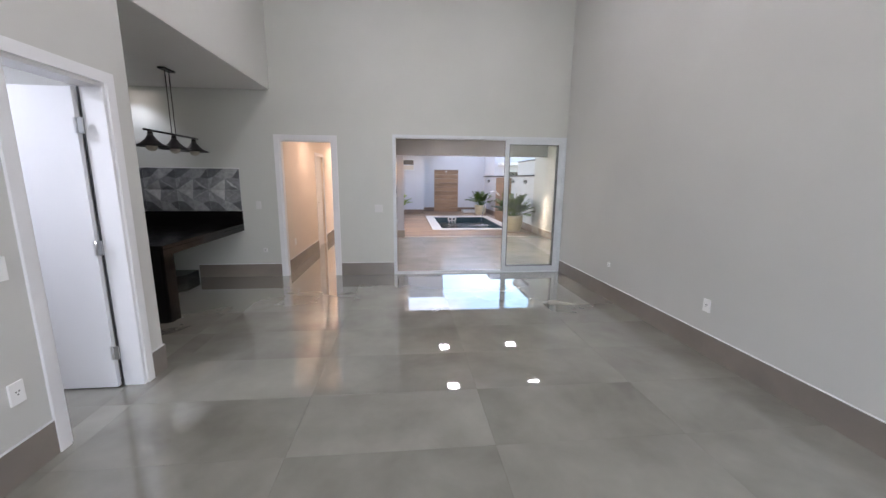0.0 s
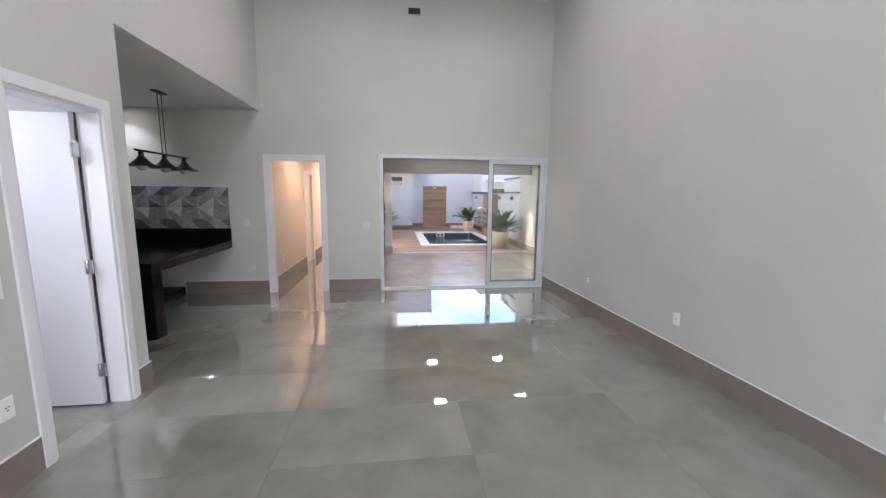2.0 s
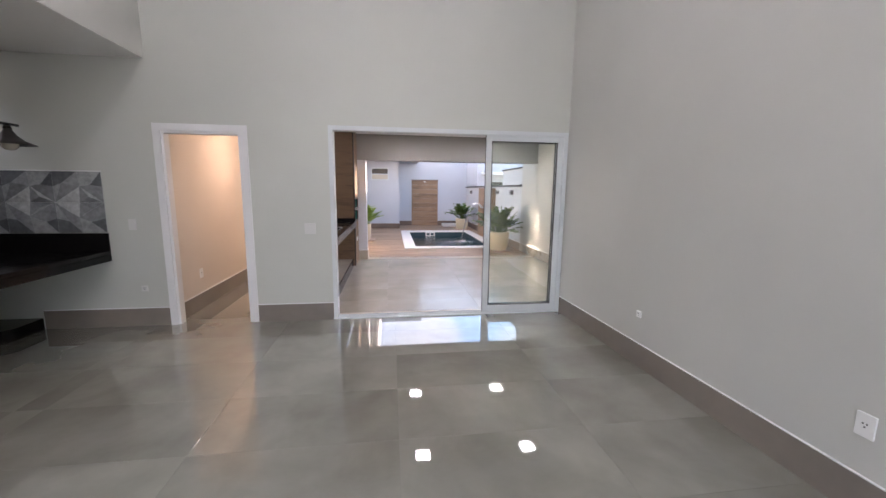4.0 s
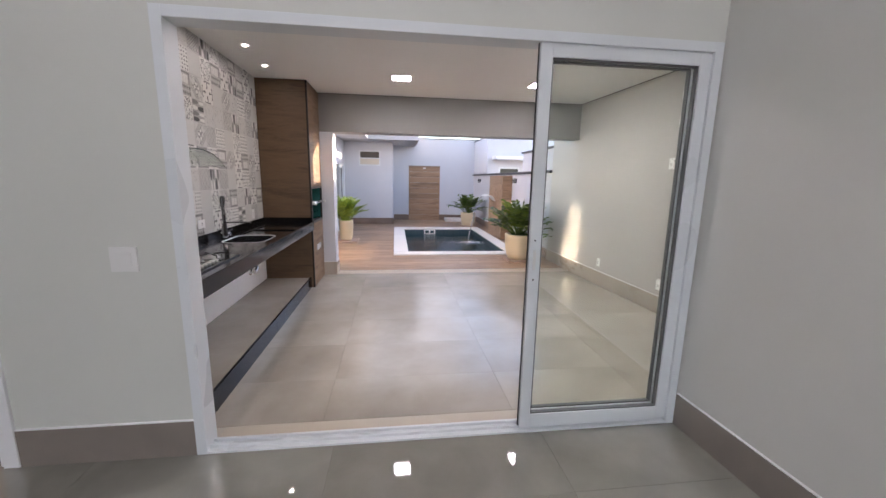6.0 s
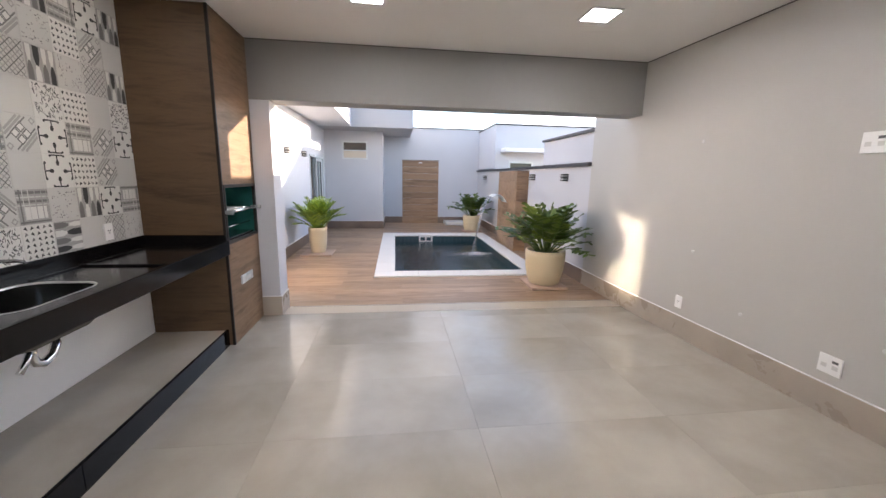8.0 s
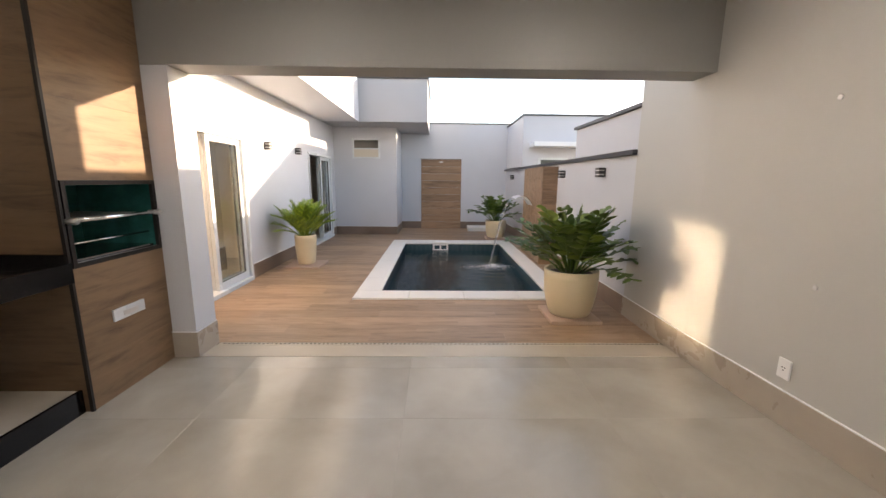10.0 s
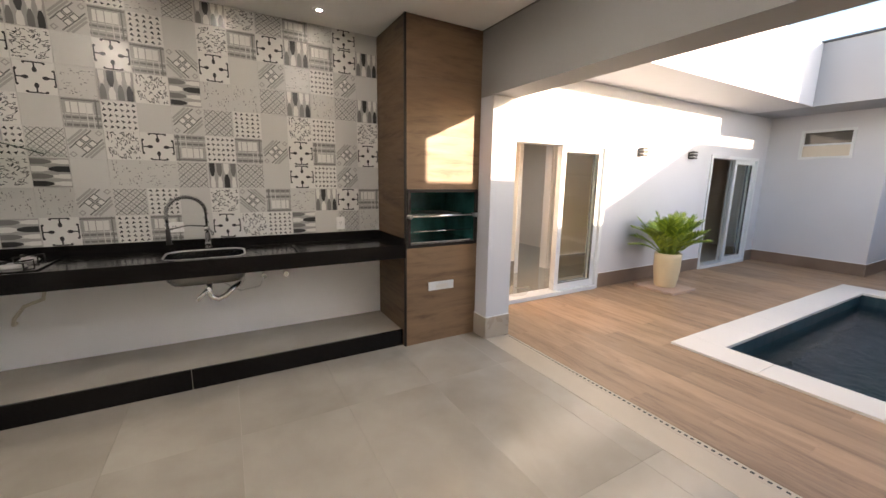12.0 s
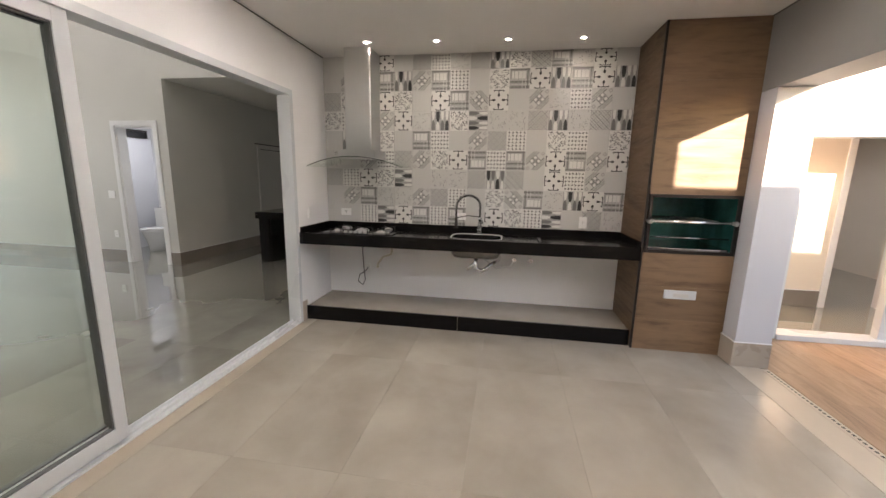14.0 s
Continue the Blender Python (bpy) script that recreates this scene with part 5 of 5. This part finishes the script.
def frond(name, length, arch, leaflets, ll, lw, mat, rnd, start=0.3, upturn=0.25, lean=(0.25, 0.6), rise=(0.3, 0.8), taper=(0.18, 0.74)):
    """A stem along +x that rises and bends over, with paired leaflets."""
    bm = bmesh.new()
    pts = []
    for k in range(9):
        f = k / 8
        pts.append(Vector((length * 0.75 * arch * f * f, 0, length * (f - 0.30 * arch * f * f))))
    tube(bm, pts, [0.007 * length * (1.6 - 1.2 * k / 8) + 0.002 for k in range(9)], 5)
    for k in range(leaflets):
        f = start + (1 - start) * (k + 0.5) / leaflets
        i = min(7, int(f * 8))
        p = pts[i].lerp(pts[i + 1], f * 8 - i)
        dr = (pts[i + 1] - pts[i]).normalized()
        size = math.sin(math.pi * (taper[0] + taper[1] * (f - start) / (1 - start))) ** 0.7
        for sgn in (-1, 1):
            out = (Vector((0, sgn, 0)) + dr * rnd.uniform(*lean) + Vector((rnd.uniform(-0.15, 0.15), 0, upturn * rnd.uniform(*rise)))).normalized()
            nrm = out.cross(dr).normalized()
            side = out.cross(nrm).normalized()
            L, W = ll * size * rnd.uniform(0.85, 1.15), lw * size * rnd.uniform(0.85, 1.15)
            mid = [p + out * L * q + Vector((0, 0, -0.12 * L * q * q)) for q in (0, 0.2, 0.5, 0.8, 1.0)]
            wv = (0.12, 0.75, 1.0, 0.72, 0.04)
            cup = 0.18
            cs_ = [bm.verts.new(m) for m in mid]
            ls = [bm.verts.new(m + side * W * w / 2 + nrm * W * w * cup) for m, w in zip(mid, wv)]
            rs = [bm.verts.new(m - side * W * w / 2 + nrm * W * w * cup) for m, w in zip(mid, wv)]
            for a in range(4):
                bm.faces.new((cs_[a], cs_[a + 1], ls[a + 1], ls[a])).smooth = True
                bm.faces.new((cs_[a + 1], cs_[a], rs[a], rs[a + 1])).smooth = True
    me = bpy.data.meshes.new(name)
    bm.to_mesh(me)
    bm.free()
    me.materials.append(mat)
    return me


def plant(name, label, where, pot_r0, pot_r1, pot_h, fronds, meshes, spread, seed, potlabel, tray_w):
    rnd = random.Random(seed)
    t = thing(name, label, "potted plant", "", (where[0], where[1], 0))
    base = 0.035
    bm = bmesh.new()
    lathe(bm, [(pot_r0 * 0.9, base), (pot_r0, base + 0.01), (pot_r0 * 0.8 + pot_r1 * 0.2, base + 0.05 * pot_h), (pot_r0 * 0.45 + pot_r1 * 0.55, base + 0.22 * pot_h), (pot_r0 * 0.15 + pot_r1 * 0.85, base + 0.45 * pot_h), (pot_r1, base + 0.8 * pot_h), (pot_r1, pot_h), (pot_r1 * 0.9, pot_h + 0.002), (pot_r1 * 0.86, pot_h - 0.03), (pot_r1 * 0.85, pot_h - 0.06)], sides=40)
    part("pot", bm, pot_mat, t, potlabel)
    bm = bmesh.new()
    lathe(bm, [(pot_r1 * 0.86, pot_h - 0.07), (pot_r1 * 0.86, pot_h - 0.045), (pot_r1 * 0.4, pot_h - 0.03), (0.005, pot_h - 0.028)], sides=20)
    part("soil", bm, soil, t)
    bm = bmesh.new()
    box(bm, -tray_w, -tray_w, 0.0, tray_w, tray_w, 0.034, 0.006)
    for k in (-1, 1):
        box(bm, k * tray_w * 0.55 - 0.03, -tray_w * 1.04, 0.002, k * tray_w * 0.55 + 0.03, tray_w * 1.04, 0.03, 0.003)
    part("tray", bm, tray_mat, t, "low worn wooden plant tray")
    for k in range(fronds):
        f = (k + 0.5) / fronds
        tilt = spread[0] + (spread[1] - spread[0]) * f + rnd.uniform(-6, 6)
        yaw = 137.5 * k + rnd.uniform(-15, 15)
        ob = new("frond", meshes[k % len(meshes)])
        ob.parent = t
        rr = pot_r1 * 0.45 * f
        a = radians(yaw)
        sc = rnd.uniform(0.85, 1.12)
        ob.matrix_local = Matrix.Translation((rr * math.cos(a), rr * math.sin(a), pot_h - 0.04)) @ pose(0, 0, 0, 0, 0, yaw) @ pose(0, 0, 0, 0, tilt, 0) @ Matrix.Diagonal((sc, sc, sc, 1))
    return t


rnd = random.Random(3)
zz = [frond("zz_frond", 0.74, a, 8, 0.15, 0.070, zz_leaf, rnd, 0.32, 0.6, (0.15, 0.6), (-0.5, 1.2), (0.3, 0.5)) for a in (0.12, 0.25, 0.4, 0.6)]
plant("potted_plant", "large dark green plant in a cream ceramic pot on a tray", (3.45, 10.97), 0.19, 0.265, 0.50, 36, zz, (2, 54), 4, "tapered cream ceramic pot", 0.25)
zs_ = [frond("zz_frond_small", 0.70, a, 8, 0.13, 0.064, zz_leaf, rnd, 0.34, 0.6, (0.15, 0.6), (-0.5, 1.2), (0.3, 0.5)) for a in (0.3, 0.55, 0.85)]
plant("potted_plant", "dark green leafy plant in a cream pot by the end wall", (3.50, 16.3), 0.20, 0.245, 0.44, 30, zs_, (0, 40), 8, "tapered cream ceramic pot", 0.24)
cy = [frond("palm_frond", 0.58, a, 26, 0.15, 0.018, cy_leaf, rnd, 0.2, 0.9, (0.7, 1.0)) for a in (0.15, 0.35, 0.6)]
plant("potted_palm", "bright green cycad in a slim cream pot on a square tray", (0.0, 13.26), 0.125, 0.165, 0.50, 44, cy, (0, 42), 6, "slim tapered cream pot", 0.27)

# ---- kitchen corner of the living room ----
KX = -2.19
pn = thing("kitchen_peninsula", "polished black granite peninsula with a slab leg", "kitchen peninsula")
boxpart("top", (-4.3, 4.12, 0.80, KX, YF - 0.022, 0.84), M["granite"], pn, 0.003)
boxpart("edge_apron", (KX - 0.025, 4.12, 0.73, KX, YF - 0.022, 0.797), M["granite"], pn, 0.003)
boxpart("edge_apron", (-4.3, 4.12, 0.73, KX - 0.028, 4.145, 0.797), M["granite"], pn, 0.003)
bm = bmesh.new()
box(bm, -2.82, 4.148, 0.0, -2.216, 4.36, 0.80)
bmesh.ops.bevel(bm, geom=[e for e in bm.edges if abs(e.verts[0].co.z - e.verts[1].co.z) > 0.5], offset=0.025, segments=4, affect="EDGES")
part("slab_leg", bm, M["granite"], pn)
boxpart("upstand", (-4.3, YF - 0.02, 0.73, KX, YF - 0.001, 1.03), M["granite"], pn, 0.002)
bm = bmesh.new()
foot = [(-4.3, 5.58), (-3.12, 5.58), (-2.92, 5.80), (-2.92, YF - 0.001), (-4.3, YF - 0.001)]
lo, hi = [[bm.verts.new((x, y, z)) for x, y in foot] for z in (0.0, 0.12)]
bm.faces.new(lo), bm.faces.new(hi)
for k in range(5):
    bm.faces.new((lo[k], lo[(k + 1) % 5], hi[(k + 1) % 5], hi[k]))
tagged(part("cabinet_plinth", bm, M["granite"]), "low black granite plinth under the counter", "plinth")
facet = Mat("faceted_grey_tile", (0.3, 0.31, 0.31), 0.35)
fr_ = facet.node("NewGeometry").outputs["Random Per Island"]
facet.set("Base Color", facet.mix(1.0, facet.ramp(fr_, (0.0, (0.10, 0.105, 0.11)), (0.35, (0.20, 0.21, 0.215)), (0.7, (0.34, 0.35, 0.35)), (1.0, (0.55, 0.56, 0.55))), facet.ramp(facet.noise(facet.world(), 22, 5), (0.3, (0.72,) * 3), (0.7, (1.15,) * 3)), "MULTIPLY"))


def facet_tile(w, h, seed, flip):
    """A tile of raised triangles that fan out from two lower corners, so that rows meet in stars."""
    rnd = random.Random(seed)
    bm = bmesh.new()
    box(bm, 0.001, -0.006, 0.001, w - 0.001, 0, h - 0.001)
    j = lambda: rnd.uniform(-0.05, 0.05)
    lift = lambda: -rnd.uniform(0.014, 0.024)
    P = {"A": (0, 0, -0.008), "B": (1, 0, -0.008), "C": (1, 1, -0.008), "D": (0, 1, -0.008), "M": (0.5, 1, -0.008), "N": (0.5, 0, -0.008), "E": (0, 0.52, -0.008), "F": (1, 0.52, -0.008), "P": (0.5 + j(), 0.48 + j(), lift()), "Q": (0.24 + j(), 0.60 + j(), lift()), "R": (0.76 + j(), 0.60 + j(), lift()), "S": (0.27 + j(), 0.20 + j(), lift()), "T": (0.73 + j(), 0.20 + j(), lift())}
    for tri in ("ANS", "NPS", "SPA", "NBT", "NPT", "TPB", "APQ", "BPR", "QPM", "RPM", "AQE", "BRF", "EQD", "FRC", "DQM", "CRM"):
        vs = []
        for k in tri:
            x, z, y = P[k]
            vs.append(bm.verts.new((0.001 + x * (w - 0.002), y, 0.001 + ((1 - z) if flip else z) * (h - 0.002))))
        bm.faces.new(vs)
    return mesh_of("facet_tile", bm, facet.m)


wall = bpy.data.objects["wall_far"]
FW = 0.45
variants = {f: [facet_tile(FW, 0.315, s, f) for s in range(5)] for f in (False, True)}
rnd = random.Random(12)
for c in range(4):
    for r in range(2):
        ob = new("facet_tile", variants[r == 0][rnd.randrange(5)])
        ob.parent, ob.location = wall, (KX - 0.005 - FW * (c + 1), YF - 0.001, 1.032 + 0.315 * r)
for c in range(2):
    for r in range(6):
        ob = new("facet_tile", variants[r % 2 == 0][rnd.randrange(5)])
        ob.parent, ob.location = wall, (KX - 0.005 - FW * (c + 5), YF - 0.001, 1.032 + 0.2925 * r)
        ob.scale = (1, 1, 0.9286)
tagged(boxpart("tile_trim", (-3.995, YF - 0.012, 1.664, KX, YF - 0.001, 1.674), M["white"], wall), "thin white tile edging")

pe = thing("pendant_lamp", "black metal pendant with three cone shades on a bar", "pendant lamp")
PX = -2.52
boxpart("ceiling_rose", (PX - 0.04, 5.04, ZK - 0.02, PX + 0.04, 5.26, ZK - 0.001), M["black_metal"], pe, 0.004)
for y in (5.11, 5.19):
    bm = bmesh.new()
    tube(bm, [(PX, y, 2.045), (PX, y, ZK - 0.02)], 0.005, 8)
    part("rod", bm, M["black_metal"], pe)
bm = bmesh.new()
tube(bm, [(PX, 4.60, 2.04), (PX, 5.68, 2.04)], 0.012, 10)
part("bar", bm, M["black_metal"], pe)
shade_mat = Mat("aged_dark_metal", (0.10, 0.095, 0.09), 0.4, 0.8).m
bulb_mat = Mat("unlit_bulb_glass", (0.62, 0.58, 0.46), 0.15).m
for y in (4.70, 5.14, 5.58):
    bm = bmesh.new()
    lathe(bm, [(0.022, 2.03), (0.026, 2.0), (0.03, 1.985), (0.055, 1.945), (0.10, 1.90), (0.17, 1.868), (0.172, 1.864), (0.165, 1.864), (0.095, 1.893), (0.05, 1.935), (0.02, 1.97)], PX, y, 28)
    sh = part("shade", bm, shade_mat, pe, "dark metal cone shade")
    bm = bmesh.new()
    tube(bm, [(PX, y, 2.04), (PX, y, 2.0)], [0.018, 0.03], 14)
    part("lamp_holder", bm, M["black_metal"], sh)
    bm = bmesh.new()
    lathe(bm, [(0.015, 1.95), (0.03, 1.93), (0.05, 1.90), (0.058, 1.87), (0.05, 1.84), (0.03, 1.822), (0.003, 1.816)], PX, y, 20)
    part("bulb", bm, bulb_mat, sh, "round unlit glass bulb")

# ---- bathroom glimpsed through its door ----
wc = thing("toilet", "white ceramic toilet in the small bathroom", "toilet", "", (-2.62, 1.72, 0))
cer = Mat("white_ceramic", (0.8, 0.8, 0.79), 0.12).m
bm = bmesh.new()
lathe(bm, [(0.11, 0), (0.11, 0.1), (0.13, 0.2), (0.18, 0.36), (0.19, 0.40), (0.17, 0.40), (0.10, 0.28)], sides=28)
bmesh.ops.scale(bm, vec=(1.25, 1, 1), verts=bm.verts)
part("bowl", bm, cer, wc)
bm = bmesh.new()
lathe(bm, [(0.19, 0.402), (0.195, 0.41), (0.19, 0.425), (0.02, 0.43)], sides=28)
bmesh.ops.scale(bm, vec=(1.25, 1, 1), verts=bm.verts)
part("seat_lid", bm, cer, wc)
boxpart("cistern", (-0.39, -0.19, 0.38, -0.2, 0.19, 0.78), cer, wc, 0.02)
# small high window of the bathroom
bw = tagged(new("window_bathroom"), "small dark slit window high in the bathroom wall", "window", kind="structure")
bm = bmesh.new()
for b in ((-3.16, 2.08, -2.68, 2.10), (-3.16, 2.20, -2.68, 2.23), (-3.16, 2.10, -3.14, 2.20), (-2.70, 2.10, -2.68, 2.20)):
    box(bm, b[0], 1.2, b[1], b[2], 1.225, b[3], 0.002)
part("frame", bm, M["black_metal"], bw)
boxpart("pane", (-3.14, 1.2, 2.10, -2.70, 1.206, 2.20), Mat("night_glass", (0.02, 0.02, 0.022), 0.05).m, bw)
# door beside the kitchen
d = tagged(new("door_10"), "closed pale grey door with a plain frame beside the kitchen", "door", kind="structure")
casing("casing", "x", 3.13, -4.60, -3.83, 1.96, 0.08, 0.03, 1, M["grey_plastic"], d)
boxpart("head_cap", (-4.70, 3.13, 2.043, -3.70, 3.17, 2.058), M["gasket"], d, 0.002)
boxpart("leaf", (-4.597, 3.131, 0.004, -3.833, 3.15, 1.945), M["grey_plastic"], d, 0.002)
boxpart("head_gap", (-4.597, 3.131, 1.946, -3.833, 3.14, 1.959), M["gasket"], d)

# ---- floors: each tile is a piece ----
def bevelled_tile(name, w, d, h, mat, c=0.003):
    bm = bmesh.new()
    lo = [bm.verts.new((x, y, -h)) for x, y in ((0, 0), (w, 0), (w, d), (0, d))]
    md = [bm.verts.new((x, y, -c)) for x, y in ((0, 0), (w, 0), (w, d), (0, d))]
    hi = [bm.verts.new((x, y, 0)) for x, y in ((c, c), (w - c, c), (w - c, d - c), (c, d - c))]
    bm.faces.new(hi)
    for a, b in ((lo, md), (md, hi)):
        for k in range(4):
            bm.faces.new((a[k], a[(k + 1) % 4], b[(k + 1) % 4], b[k]))
    return mesh_of(name, bm, mat)


CACHE = {}


def lay(parent, name, x0, y0, x1, y1, tx, ty, ox, oy, mat, gap, shift=0.0, holes=(), top=0.0):
    """Tiles tx by ty, with joints through (ox, oy), over a rectangle, leaving out the holes."""
    j = math.floor((y0 - oy) / ty)
    while oy + j * ty < y1:
        b0, b1 = max(y0, oy + j * ty), min(y1, oy + (j + 1) * ty)
        off = ox + (shift * (j * 7 % 3))
        i = math.floor((x0 - off) / tx)
        while off + i * tx < x1:
            a0, a1 = max(x0, off + i * tx), min(x1, off + (i + 1) * tx)
            i += 1
            rects = [(a0, b0, a1, b1)]
            for h in holes:
                nxt = []
                for r in rects:
                    if r[2] <= h[0] or r[0] >= h[2] or r[3] <= h[1] or r[1] >= h[3]:
                        nxt.append(r)
                        continue
                    lo, hi = max(r[1], h[1]), min(r[3], h[3])
                    nxt += [(r[0], r[1], r[2], lo), (r[0], hi, r[2], r[3]), (r[0], lo, h[0], hi), (h[2], lo, r[2], hi)]
                rects = nxt
            for r in rects:
                w, dd = round(r[2] - r[0] - gap, 3), round(r[3] - r[1] - gap, 3)
                if w < 0.02 or dd < 0.02:
                    continue
                key = (name, mat.name, w, dd)
                if key not in CACHE:
                    CACHE[key] = bevelled_tile(name, w, dd, 0.012, mat, 0.0003)
                ob = new(name, CACHE[key])
                ob.location = (r[0] + gap / 2, r[1] + gap / 2, top)
                ob.parent = parent
        j += 1


fl = structure("floor_living", [(XL - 0.15, -3.35, -0.08, XR + 0.24, YF, -0.004), (-6.0, 3.0, -0.08, XL - 0.15, YF, -0.004), (-3.3, 1.1, -0.08, XL - 0.15, 3.0, -0.004)], M["grout"], "polished grey porcelain tile floor", "floor")
lay(fl, "tile", -6.0, 3.05, XL - 0.1, YF, 1.2, 0.61, 0.80, 2.0, M["tile_in"], 0.001)
lay(fl, "tile", -3.25, 1.2, XL - 0.1, 3.05, 1.2, 0.61, 0.80, 2.0, M["tile_in"], 0.001)
lay(fl, "tile", XL - 0.1, -3.2, XR + 0.23, YF, 1.2, 0.61, 0.80, 2.0, M["tile_in"], 0.001)
fl = structure("floor_hall", [(-1.7, YF, -0.08, XT - 0.15, 14.0, -0.004), (-4.6, 10.1, -0.08, -1.7, 14.0, -0.004), (XT - 0.15, YB2, -0.08, XG, 14.0, -0.004)], M["grout"], "polished porcelain tile floor of the hall", "floor")
lay(fl, "tile", -4.6, 10.1, -1.7, 14.0, 1.2, 0.61, 0.80, 2.0, M["tile_in"], 0.001)
lay(fl, "tile", -1.7, YF, XT - 0.15, 14.0, 1.2, 0.61, 0.80, 2.0, M["tile_in"], 0.001)
lay(fl, "tile", XT - 0.15, YB2, XG, 14.0, 1.2, 0.61, 0.80, 2.0, M["tile_in"], 0.001)
fl = structure("floor_veranda", [(XT - 0.15, YV, -0.08, XW + 0.16, YB, -0.004)], M["grout_ver"], "satin beige porcelain tile floor of the veranda", "floor")
lay(fl, "tile", XT, YV + 0.12, XW + 0.15, YB, 1.2, 0.605, 0.70, 8.05, M["tile_ver"], 0.001)
fl = structure("threshold", [(SL[0] + 0.05, YV, -0.08, SL[1] - 0.05, YV + 0.118, 0.0), (0.24, YB, -0.08, XW, YB + 0.2, 0.002)], M["stone"], "beige stone thresholds", "threshold", 0.002)
fl = structure("deck", [(XG, YB + 0.2, -0.08, XW, POOL[1], -0.004), (XG, POOL[3], -0.08, XW, YE, -0.004), (XG, POOL[1], -0.08, POOL[0], POOL[3], -0.004), (POOL[2], POOL[1], -0.08, XW, POOL[3], -0.004)], M["grout"], "wood-look porcelain plank deck round the pool", "deck")
lay(fl, "plank", XG, YB2, 0.24, YB2 + 0.005, 1.2, 0.2, 0.3, YB2, M["deck"], 0.0018)
lay(fl, "plank", XG, YB2 + 0.005, XW, YE, 1.2, 0.2, 0.3, 10.315, M["deck"], 0.0013, 0.4, (POOL, (XG, YN, 1.08, YE)))
drain = thing("floor_drain", "narrow slotted floor drain along the deck", "drain")
boxpart("channel", (0.26, YB + 0.205, -0.004, XW - 0.02, YB2, 0.0), M["stone"], drain)
slot = boxpart("slot", (0.30, YB + 0.226, 0.0, 0.318, YB + 0.240, 0.0015), M["gasket"], drain)
for k in range(1, 106):
    s = new("slot", slot.data)
    s.parent, s.location = drain, (0.036 * k, 0, 0)
# solid dark strips painted as shade where the veranda's ceiling meets the walls
skewed(structure("ceiling_gap", [(XT + 0.012, YB - 0.008, ZV - 0.008, XW, YB, ZV - 0.001), (XW - 0.008, YV, ZV - 0.008, XW, YB - 0.008, ZV - 0.001), (XT + 0.012, YV, ZV - 0.008, XW - 0.008, YV + 0.008, ZV - 0.001)], Mat("painted_gap_shade", (0.12, 0.115, 0.11), 0.8).m, "dark strip painted as the shade in the veranda ceiling's edge gap", "trim"))
